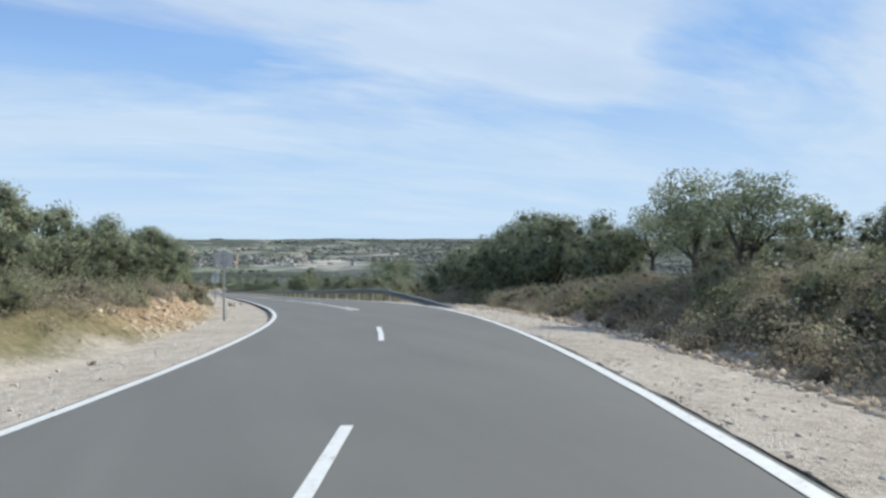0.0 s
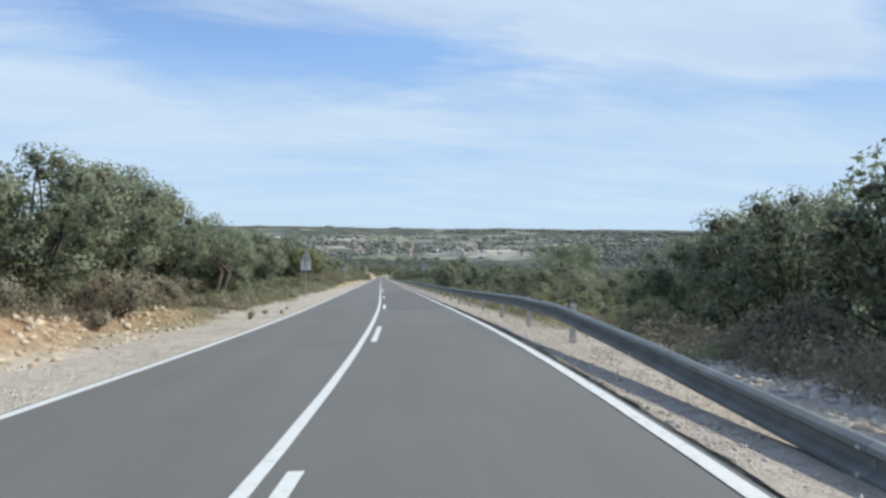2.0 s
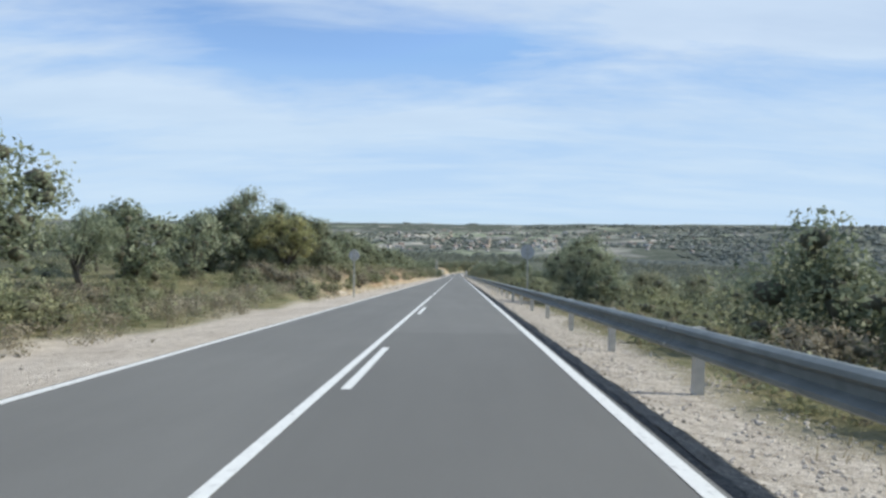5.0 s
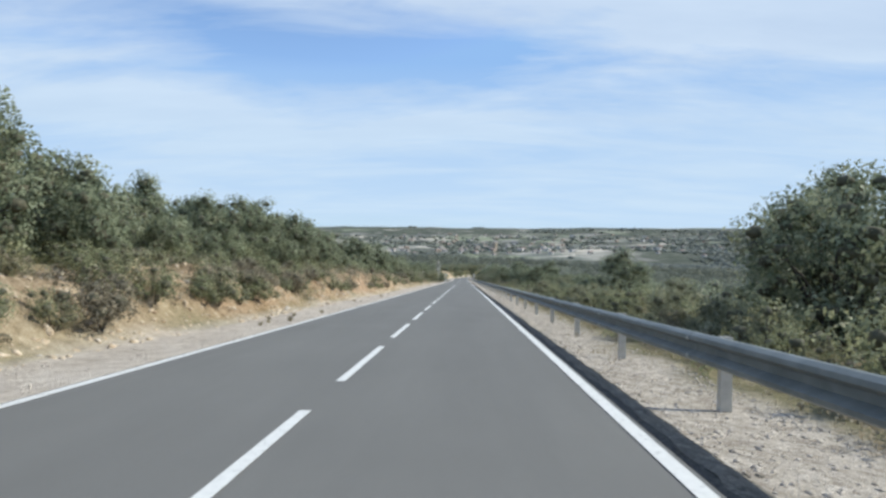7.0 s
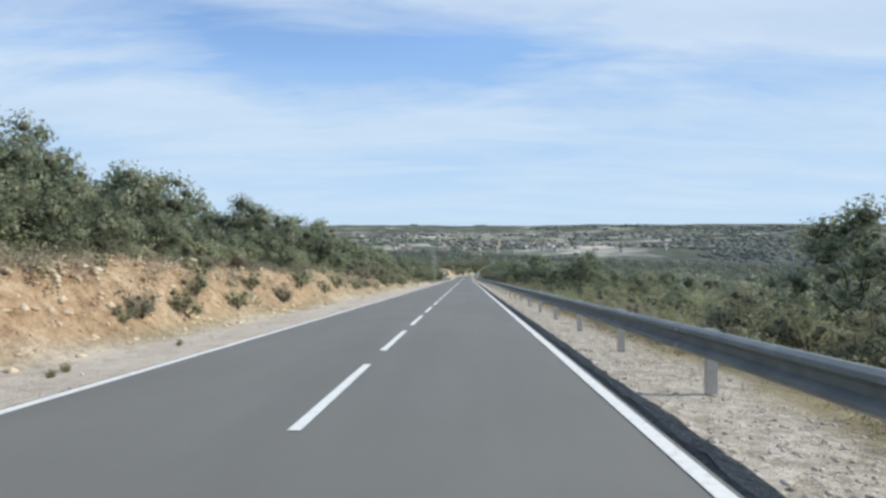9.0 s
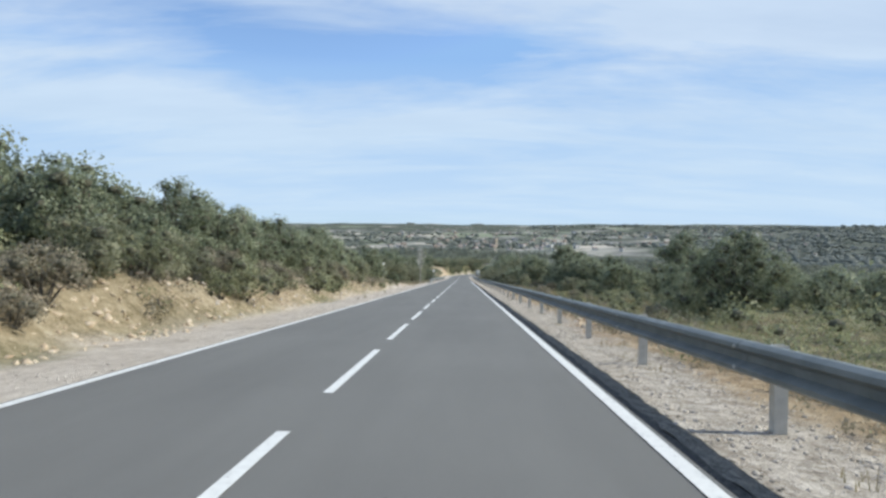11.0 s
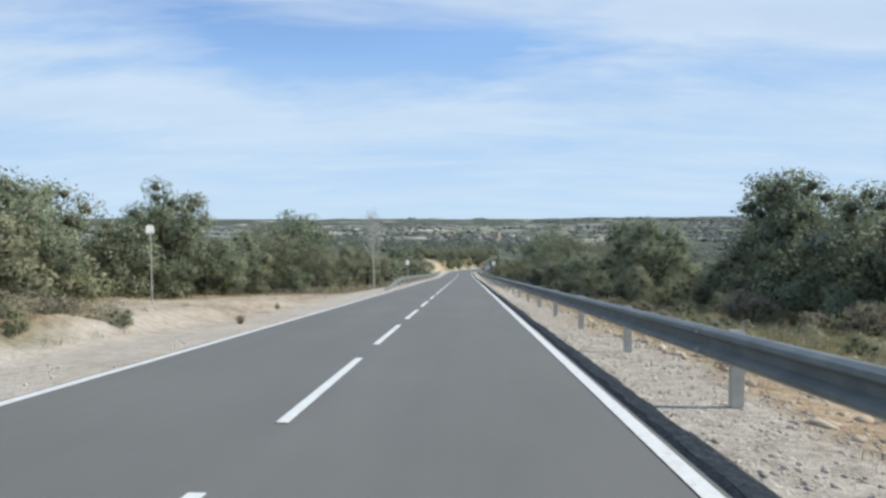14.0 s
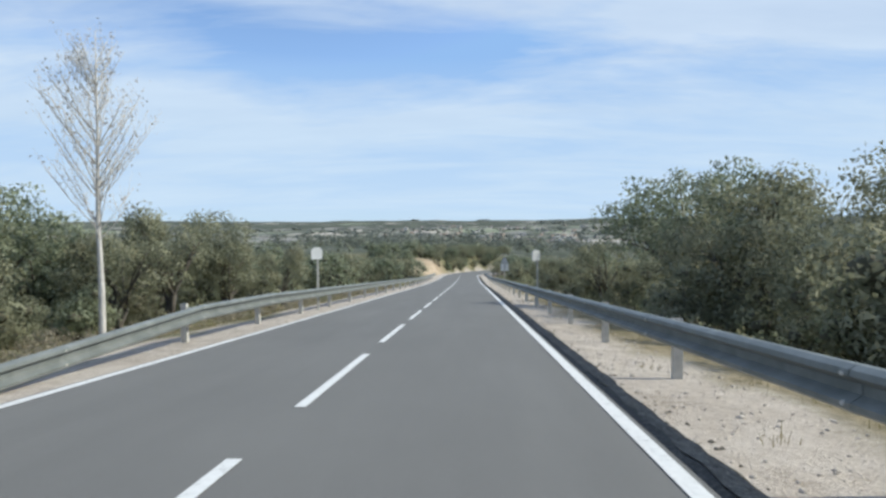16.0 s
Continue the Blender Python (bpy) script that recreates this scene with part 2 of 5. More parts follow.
# middle, far and distant leaf colours are greyed to stand in for haze
DISTANT_HAZED_LEAF = leaf_material("hazed_distant_woods", (0.17, 0.19, 0.165), (0.26, 0.28, 0.24), (0.35, 0.365, 0.315), (0.37, 0.35, 0.295), 0.06)
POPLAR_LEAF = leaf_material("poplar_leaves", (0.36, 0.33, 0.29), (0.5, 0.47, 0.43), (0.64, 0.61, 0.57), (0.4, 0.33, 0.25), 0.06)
MIDDLE_HAZED_LEAF = leaf_material("middle_woods", (0.165, 0.19, 0.175), (0.205, 0.228, 0.204), (0.245, 0.268, 0.235), (0.25, 0.255, 0.215), 0.04)
FAR_HAZED_LEAF = leaf_material("far_woods", (0.10, 0.118, 0.098), (0.19, 0.208, 0.168), (0.29, 0.3, 0.245), (0.3, 0.285, 0.225), 0.06)


def bark_nodes(a, b):
    def build(k, bsdf, out):
        p = k.n("ShaderNodeTexCoord").outputs["Object"]
        mp = k.n("ShaderNodeMapping")
        k.link(p, mp.inputs[0])
        mp.inputs["Scale"].default_value = (1, 1, 0.3)
        v = k.noise(mp.outputs[0], 14, 5, 0.7)
        k.link(k.ramp(v, [(0.3, a), (0.7, b)]), bsdf.inputs["Base Color"])
        bsdf.inputs["Roughness"].default_value = 0.9
        bumped(k, bsdf, v, 0.6, 0.02)
    return build


# dark brown for crown hearts, painting in the shade between leaves
CROWN_SHADE = material("crown_shade", bark_nodes((0.06, 0.06, 0.04), (0.14, 0.132, 0.09)))
BARK = material("oak_bark", bark_nodes((0.045, 0.038, 0.03), (0.13, 0.115, 0.095)))
PALE_BARK = material("poplar_bark", bark_nodes((0.42, 0.4, 0.37), (0.66, 0.64, 0.6)))


def steel_nodes(k, bsdf, out):
    p = k.n("ShaderNodeTexCoord").outputs["Object"]
    v = k.noise(p, 2.5, 5, 0.65)
    s = k.noise(p, 40, 3, 0.6)
    k.link(k.ramp(v, [(0.3, (0.155, 0.172, 0.168)), (0.7, (0.255, 0.272, 0.262))]), bsdf.inputs["Base Color"])
    k.link(k.ramp(s, [(0.3, 0.42), (0.7, 0.6)]), bsdf.inputs["Roughness"])
    bsdf.inputs["Metallic"].default_value = 0.2
    bsdf.inputs["Specular IOR Level"].default_value = 0.25


STEEL = material("galvanised_steel", steel_nodes)


# posts and bolts: a paler, warmer grey than the beams
def post_nodes(k, bsdf, out):
    p = k.n("ShaderNodeTexCoord").outputs["Object"]
    v = k.noise(p, 7, 5, 0.7)
    k.link(k.ramp(v, [(0.3, (0.46, 0.45, 0.41)), (0.7, (0.64, 0.62, 0.565))]), bsdf.inputs["Base Color"])
    bsdf.inputs["Roughness"].default_value = 0.75
    bsdf.inputs["Metallic"].default_value = 0.15


POST_STEEL = material("pale_steel", post_nodes)


def sheet_nodes(k, bsdf, out):
    p = k.n("ShaderNodeTexCoord").outputs["Object"]
    v = k.noise(p, 6, 4, 0.6)
    k.link(k.ramp(v, [(0.3, (0.42, 0.43, 0.44)), (0.7, (0.56, 0.57, 0.58))]), bsdf.inputs["Base Color"])
    bsdf.inputs["Roughness"].default_value = 0.5
    bsdf.inputs["Metallic"].default_value = 0.3


SHEET = material("grey_sign_back", sheet_nodes)


def pole_nodes(k, bsdf, out):
    p = k.n("ShaderNodeTexCoord").outputs["Object"]
    mp = k.n("ShaderNodeMapping")
    k.link(p, mp.inputs[0])
    mp.inputs["Scale"].default_value = (3, 3, 1)
    v = k.noise(mp.outputs[0], 4, 5, 0.65)
    k.link(k.ramp(v, [(0.3, (0.34, 0.34, 0.31)), (0.7, (0.52, 0.52, 0.48))]), bsdf.inputs["Base Color"])
    bsdf.inputs["Roughness"].default_value = 0.6
    bsdf.inputs["Metallic"].default_value = 0.15


POLE_STEEL = material("weathered_pole_steel", pole_nodes)


def plain(name, lo, hi, rough=0.7, scale=3.0):
    def build(k, bsdf, out):
        p = k.n("ShaderNodeTexCoord").outputs["Object"]
        v = k.noise(p, scale, 5, 0.65)
        k.link(k.ramp(v, [(0.3, lo), (0.7, hi)]), bsdf.inputs["Base Color"])
        bsdf.inputs["Roughness"].default_value = rough
    return material(name, build)


WHITE_SHEET = plain("white_sign_sheet", (0.66, 0.66, 0.64), (0.8, 0.8, 0.78), 0.5)
STONE = plain("pale_limestone", (0.34, 0.297, 0.252), (0.66, 0.595, 0.525), 0.9, 9.0)
ROCK = plain("ochre_rock", (0.36, 0.255, 0.165), (0.67, 0.575, 0.445), 0.9, 5.0)
# house walls and roofs are dulled in colour to stand in for distance haze
WALL_WHITE = plain("whitewashed_wall", (0.42, 0.41, 0.395), (0.6, 0.58, 0.555), 0.9, 0.4)
WALL_TAN = plain("tan_rendered_wall", (0.36, 0.3, 0.24), (0.48, 0.41, 0.33), 0.9, 0.4)
ROOF = plain("clay_roof_tiles", (0.25, 0.19, 0.16), (0.36, 0.285, 0.25), 0.9, 0.8)
GLASS_DARK = plain("dark_window_glass", (0.03, 0.035, 0.04), (0.06, 0.07, 0.08), 0.15)

# ---- the road's line: s metres along it, u metres to its right ----
STEP = 0.5
S = np.arange(-60, 460, STEP)
TURN_S, TURN_DEG = [-60, -30, 0, 12, 22, 32, 42, 54, 70, 342, 356, 376, 400, 460], [-63, -46.4, -25.66, -15.99, -5.68, -2.08, -0.94, -0.02, 0, 0, -12, -28, -34, -34]
head_s = np.radians(np.interp(S, TURN_S, TURN_DEG))
for _ in range(40):
    head_s = np.convolve(np.pad(head_s, 1, mode="edge"), [0.25, 0.5, 0.25], "valid")
line_x, line_y = np.cumsum(-np.sin(head_s)) * STEP, np.cumsum(np.cos(head_s)) * STEP
i0 = int(np.searchsorted(S, 80))
line_x, line_y = line_x - line_x[i0], line_y - line_y[i0] + S[i0]
EASE_S = [-60, -10, 0, 12, 24, 36, 50]
ease = np.interp(S, EASE_S, [0.0245, 0.0245, 0.0279, 0.0226, 0.0039, -0.0030, 0.0]) + np.interp(S, [300, 350, 400], [0, 0.03, 0.05])
line_z = np.cumsum(ease - 0.0751) * STEP
line_z = line_z - line_z[i0] - 0.0751 * S[i0]
bank_s = np.interp(S, EASE_S, [0.0176, 0.0176, 0.0199, 0.0198, 0.0284, 0.0211, 0.0])


def road_xy(s, u):
    a = np.interp(s, S, head_s)
    return np.interp(s, S, line_x) + u * np.cos(a), np.interp(s, S, line_y) + u * np.sin(a)


def road_z(s, u=0.0):
    return np.interp(s, S, line_z) + np.interp(s, S, bank_s) * np.clip(u, -4, 4)


def road_point(s, u, dz=0.0):
    x, y = road_xy(s, u)
    return Vector((float(x), float(y), float(road_z(s, u) + dz)))


def road_su(x, y):
    x, y = np.atleast_1d(x).astype(float), np.atleast_1d(y).astype(float)
    s, u = np.empty(len(x)), np.empty(len(x))
    for a in range(0, len(x), 4000):
        b = slice(a, a + 4000)
        d = (line_x[None, ::2] - x[b, None]) ** 2 + (line_y[None, ::2] - y[b, None]) ** 2
        i = d.argmin(1) * 2
        ex, ey, h = x[b] - line_x[i], y[b] - line_y[i], head_s[i]
        s[b] = S[i] - np.sin(h) * ex + np.cos(h) * ey
        u[b] = np.cos(h) * ex + np.sin(h) * ey
    return s, u


def vnoise(x, y, seed=0):
    """Smooth value noise in 0..1 on arrays."""
    xi, yi = np.floor(x).astype(np.int64), np.floor(y).astype(np.int64)
    fx, fy = x - xi, y - yi
    fx, fy = fx * fx * (3 - 2 * fx), fy * fy * (3 - 2 * fy)

    def h(i, j):
        q = (i * 374761393 + j * 668265263 + seed * 982451653) & 0x7FFFFFFF
        q = ((q ^ (q >> 13)) * 1274126177) & 0x7FFFFFFF
        return ((q ^ (q >> 16)) & 0xFFFF) / 65535.0
    return (h(xi, yi) * (1 - fx) + h(xi + 1, yi) * fx) * (1 - fy) + (h(xi, yi + 1) * (1 - fx) + h(xi + 1, yi + 1) * fx) * fy


def fbm(x, y, scale, octaves=3, seed=0):
    v, amp, tot = 0.0, 1.0, 0.0
    for o in range(octaves):
        v = v + amp * vnoise(x * scale * 2 ** o, y * scale * 2 ** o, seed + o)
        tot += amp
        amp *= 0.5
    return v / tot


def smooth(v, a, b):
    q = np.clip((v - a) / (b - a), 0, 1)
    return q * q * (3 - 2 * q)


# height of the cut bank on the left and of the ground on the right, along the road
LEFT_S, LEFT_H = [-60, 0, 12, 28, 40, 48, 84, 96, 108, 140, 160, 190, 206, 222, 240, 252, 262, 340, 354, 460], [0.9, 0.8, 1.0, 1.0, 0.5, 0.2, 0.25, 0.9, 1.6, 1.8, 1.5, 1.3, 0.9, 0.6, 0.1, -0.1, -0.3, -0.3, 2.8, 2.8]
RIGHT_S, RIGHT_H = [-60, 8, 18, 28, 40, 460], [0.9, 0.9, 0.6, 0.0, -0.3, -0.3]
LEFT_FOOT, RIGHT_FOOT = 5.2, 5.7


def ground_z(x, y):
    x, y = np.atleast_1d(x).astype(float), np.atleast_1d(y).astype(float)
    s, u = road_su(x, y)
    zr = road_z(s, u)
    a = np.abs(u)
    n_mid, n_big = fbm(x, y, 0.55, 4, 3) - 0.5, fbm(x, y, 0.08, 2, 9) - 0.5
    crag = np.abs(fbm(x, y, 1.15, 2, 13) - 0.5)
    # left: gravel verge, bank, gently rising wood
    foot = LEFT_FOOT + 0.9 * (fbm(s, s * 0 + 3.3, 0.22, 2, 5) - 0.5)
    lh = np.interp(s, LEFT_S, LEFT_H)
    rise = smooth(a, foot, foot + 1.1 + 0.6 * np.abs(lh))
    left = -0.10 - 0.03 * np.clip(a - 3.2, 0, 3) + lh * rise + rise * (0.035 * np.clip(a - 7, 0, 60) * np.clip(lh + 0.3, 0.1, 1)) + n_mid * (0.06 + 0.8 * rise * np.clip(np.abs(lh), 0.3, 1)) - crag * rise * (1 - smooth(a, foot + 2, foot + 5)) * np.clip(lh, 0, 1.2) * 0.8
    # right: gravel verge, rising bank at first, then falling slope
    footr = RIGHT_FOOT + 0.6 * (fbm(s, s * 0 + 8.1, 0.22, 2, 6) - 0.5)
    rh = np.interp(s, RIGHT_S, RIGHT_H)
    up = np.clip(rh, 0, 2)
    riser = smooth(a, footr, footr + 2.2)
    fall = np.interp(s, [14, 34, 160, 192, 242, 264, 345, 365], [0.0, 1.0, 1.0, 0.2, 0.2, 1.0, 1.0, 0.4])
    right = -0.10 - 0.05 * np.clip(a - 3.2, 0, 2.5) + up * riser + up * 0.13 * np.clip(a - 7, 0, 14) - fall * (0.07 * np.clip(a - 5.6, 0, 12) + 0.14 * np.clip(a - 17, 0, 60)) + n_mid * (0.06 + 0.35 * riser)
    cross = np.where(u < 0, left, right) + n_big * smooth(a, 8, 30) * 1.2
    near = zr + cross - (1 - smooth(a, 3.35, 4.3)) * n_mid * 0.055
    near = np.where(a < 2.78, zr - 0.16, near)
    # valley and far plateau
    r = np.hypot(x, y - 100)
    far = np.interp(r, [0, 250, 420, 700, 1200, 1900, 2600, 3200, 3800, 4300, 7000], [-6, -20, -31, -47, -62, -56, -36, -12, 22, 37, 37])
    far = far + smooth(r, 300, 1500) * ((fbm(x, y, 0.0022, 3, 21) - 0.5) * 26 + (fbm(x, y, 0.009, 2, 31) - 0.5) * 9)
    behind = smooth(-y, 20, 400)
    far = far * (1 - behind) + behind * (6 + 10 * fbm(x, y, 0.004, 2, 41))
    w = np.maximum(smooth(a, 45, 260), smooth(s, 430, 640))
    w = np.maximum(w, smooth(-y, 60, 200))
    return near * (1 - w) + far * w


def ground_at(x, y):
    return float(ground_z(np.array([x]), np.array([y]))[0])


def place(s, u):
    """The point on the ground at s, u of the road's line."""
    x, y = road_xy(s, u)
    return Vector((float(x), float(y), ground_at(float(x), float(y))))


# ---- mesh helpers ----


def mesh_ob(name, verts, faces, mat, parent=None, label="", smooth_shade=False):
    me = bpy.data.meshes.new(name)
    me.from_pydata([tuple(v) for v in verts], [], [tuple(f) for f in faces])
    if smooth_shade:
        me.polygons.foreach_set("use_smooth", [True] * len(me.polygons))
    me.materials.append(mat)
    me.update()
    ob = new(name, me)
    if parent:
        ob.parent = parent
    if label:
        ob["label"] = label
    return ob


def part(name, bm, mat, parent, label=""):
    me = bpy.data.meshes.new(name)
    bm.to_mesh(me)
    bm.free()
    me.materials.append(mat)
    ob = new(name, me)
    if parent:
        ob.parent = parent
    if label:
        ob["label"] = label
    return ob


def box_bm(sx, sy, sz, bevel=0.0, at=(0, 0, 0)):
    bm = bmesh.new()
    bmesh.ops.create_cube(bm, size=1.0, matrix=Matrix.Translation(at) @ Matrix.Diagonal((sx, sy, sz, 1)))
    if bevel:
        bmesh.ops.bevel(bm, geom=bm.edges[:], offset=bevel, segments=1, affect="EDGES")
    return bm


def tube(verts, faces, points, radii, sides=6, grown_from=None):
    """Adds a tapered tube along points, grown from a vertex of another one."""
    base = len(verts)
    if grown_from is not None:
        faces.append((base, base + 1, grown_from))
    for i, (p, r) in enumerate(zip(points, radii)):
        d = (points[min(i + 1, len(points) - 1)] - points[max(i - 1, 0)]).normalized()
        a = d.orthogonal().normalized()
        b = d.cross(a)
        for k in range(sides):
            t = 2 * math.pi * k / sides
            verts.append(p + r * (math.cos(t) * a + math.sin(t) * b))
    for i in range(len(points) - 1):
        for k in range(sides):
            k2 = (k + 1) % sides
            faces.append((base + i * sides + k, base + i * sides + k2, base + (i + 1) * sides + k2, base + (i + 1) * sides + k))
    faces.append(tuple(base + (len(points) - 1) * sides + k for k in range(sides)))


def strip(name, s0, s1, cols, mat, parent=None, step=1.0, thick=0.0, dz=0.0):
    """A ribbon along the road through the offsets cols, with a lower face if thick."""
    n = max(2, int(round((s1 - s0) / step)) + 1)
    ss = np.linspace(s0, s1, n)
    verts, faces = [], []
    m = len(cols)
    for s in ss:
        for u in cols:
            verts.append(road_point(s, u, dz))
    for i in range(n - 1):
        for j in range(m - 1):
            a = i * m + j
            faces.append((a, a + 1, a + m + 1, a + m))
    if thick:
        off = len(verts)
        verts += [v - Vector((0, 0, thick)) for v in verts]
        faces += [tuple(off + q for q in reversed(f)) for f in faces]
        rim = [i * m for i in range(n)] + [(n - 1) * m + j for j in range(1, m)] + [i * m + m - 1 for i in range(n - 2, -1, -1)] + [j for j in range(m - 2, 0, -1)]
        for a, b in zip(rim, rim[1:] + rim[:1]):
            faces.append((a, b, b + off, a + off))
    return mesh_ob(name, verts, faces, mat, parent)


# ---- ground ----


def graded(fine, step, reach, growth):
    """Grid lines: even inside the range, growing outside it."""
    a, b = fine
    mid = list(np.arange(a, b + step / 2, step))
    hi, lo, d = [b], [a], step
    while hi[-1] < reach[1]:
        d *= growth
        hi.append(hi[-1] + d)
    d = step
    while lo[-1] > reach[0]:
        d *= growth
        lo.append(lo[-1] - d)
    return np.array(lo[:0:-1] + mid + hi[1:])


def build_ground():
    xs = graded((-14.4, 14.4), 0.42, (-4700, 4700), 1.10)
    ys = graded((-12, 310), 0.88, (-1500, 4700), 1.075)
    gx, gy = np.meshgrid(xs, ys)
    x, y = gx.ravel(), gy.ravel()
    z = ground_z(x, y)
    nx, ny = len(xs), len(ys)
    i = np.arange(ny * nx).reshape(ny, nx)
    faces = np.stack([i[:-1, :-1], i[:-1, 1:], i[1:, 1:], i[1:, :-1]], -1).reshape(-1, 4)
    me = bpy.data.meshes.new("ground")
    me.vertices.add(len(x))
    me.vertices.foreach_set("co", np.stack([x, y, z], -1).ravel())
    me.loops.add(faces.size)
    me.loops.foreach_set("vertex_index", faces.ravel())
    me.polygons.add(len(faces))
    me.polygons.foreach_set("loop_start", np.arange(0, faces.size, 4))
    me.polygons.foreach_set("use_smooth", np.ones(len(faces), bool))
    me.update(calc_edges=True)
    me.validate()
    s, u = road_su(x, y)
    a = np.abs(u)
    wob = fbm(x, y, 0.5, 3, 51) - 0.5
    footl = LEFT_FOOT + 0.9 * (fbm(s, s * 0 + 3.3, 0.22, 2, 5) - 0.5)
    footr = np.interp(s, [12, 18, 33, 38, 60, 170, 190, 214, 240], [5.9, 7.3, 7.3, 4.45, 4.6, 4.8, 5.0, 5.0, 4.7])
    foot = np.where(u < 0, footl + np.interp(s, [8, 15, 206, 222, 228, 241, 248, 262], [0.9, 0.1, 0.1, 0.9, 4.2, 4.2, 0.6, -0.3]), footr)
    gravel = (1 - smooth(a + wob * 1.6, foot - 0.2, foot + 0.5)) * (1 - smooth(s, 378, 392))
    red_l = np.interp(s, [-60, 13, 19, 36, 44, 90, 100, 118, 150, 166, 174, 184, 196, 214, 236, 246, 342, 345, 355, 360], [0.2, 0.2, 1, 1, 0, 0, 0.8, 1, 1, 0.5, 0.5, 0.75, 0.4, 0.85, 0.5, 0, 0, 1.3, 1.3, 0.0])
    red_r = np.interp(s, [60, 150, 180, 215, 250], [0.0, 0.25, 1.0, 1.0, 0.3])
    earth = np.where(u < 0, red_l * smooth(a, foot - 0.2, foot + 0.7) * (1 - smooth(a + wob * 4, foot + 2.2 + np.interp(s, [340, 352], [0, 3]), foot + 4.0 + np.interp(s, [340, 352], [0, 4]))),
                     red_r * smooth(a + wob * 2, 4.5, 5.1) * (1 - smooth(a + wob * 2, 6.0, 7.2)))
    clearing = smooth(s, 221, 228) * (1 - smooth(s, 240, 246)) * smooth(a + wob, 4.5, 5.6) * (1 - smooth(a + wob, 9, 10.5))
    earth = np.where(u < 0, np.maximum(earth, 0.62 * clearing), earth)
    earth = earth * np.clip(0.6 + 2.6 * (fbm(x, y, 0.35, 3, 61) - 0.25), 0, 1)
    r = np.hypot(x, y - 100)
    far = smooth(r, 330, 430)
    right_hand = smooth(x / np.maximum(y, 1), 0.22, 0.42)
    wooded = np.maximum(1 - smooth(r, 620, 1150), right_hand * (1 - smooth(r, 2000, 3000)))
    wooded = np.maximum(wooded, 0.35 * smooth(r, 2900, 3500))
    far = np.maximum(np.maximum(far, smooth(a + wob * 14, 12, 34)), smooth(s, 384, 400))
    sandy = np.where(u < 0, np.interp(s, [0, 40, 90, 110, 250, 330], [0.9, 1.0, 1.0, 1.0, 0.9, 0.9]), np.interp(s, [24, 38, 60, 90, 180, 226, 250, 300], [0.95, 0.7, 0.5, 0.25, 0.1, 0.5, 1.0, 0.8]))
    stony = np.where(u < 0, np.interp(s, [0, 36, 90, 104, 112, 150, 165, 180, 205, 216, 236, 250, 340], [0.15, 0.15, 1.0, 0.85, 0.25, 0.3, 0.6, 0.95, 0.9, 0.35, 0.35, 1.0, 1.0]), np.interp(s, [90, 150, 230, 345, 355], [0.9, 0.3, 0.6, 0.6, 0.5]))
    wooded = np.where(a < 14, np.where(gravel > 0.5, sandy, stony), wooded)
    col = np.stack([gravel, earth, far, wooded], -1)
    lay = me.color_attributes.new("zones", "FLOAT_COLOR", "POINT")
    lay.data.foreach_set("color", col.astype(np.float32).ravel())
    me.materials.append(GROUND)
    ob = new("ground", me)
    return tagged(ob, "hilly ground with gravel verges, ochre banks and distant fields", "ground", kind="structure")


build_ground()

# ---- road ----
road = strip("road", -58, 394, [-2.92, -1.5, 0.0, 1.5, 2.95], ASPHALT, step=1.0, thick=0.14)
tagged(road, "grey asphalt two-lane country road with white lines", "road", kind="structure")
patch = strip("asphalt_patch", 44.5, 74.0, [0.06, 1.4, 2.77], ASPHALT_PATCH, road, thick=0.012, dz=0.003)


def line(name, s0, s1, u, w, label=""):
    n = max(2, int((s1 - s0) / 2) + 1)
    ob = strip(name, s0, s1, [u - w / 2, u + w / 2], PAINT, road, step=(s1 - s0) / n, dz=0.008)
    if label:
        ob["label"] = label


line("edge_line", -58, 390, 2.84, 0.13, "solid white painted edge line")
line("edge_line", -58, 390, -2.80, 0.13, "solid white painted edge line")
line("centre_line", 22.1, 93.95, 0.0, 0.11, "solid white painted centre line")
for s0 in (22.1, 33.0, 45.0, 56.5, 68.0, 79.5):
    line("centre_dash", s0, s0 + 3.5, 0.225, 0.11)
for s0 in (-16.4, -7.3, 1.8, 10.95):
    line("centre_dash", s0, s0 + 3.0, 0.02, 0.11)
s0 = 95.45
while s0 < 340:
    line("centre_dash", s0, s0 + 3.5, 0.0, 0.11)
    s0 += 5.0


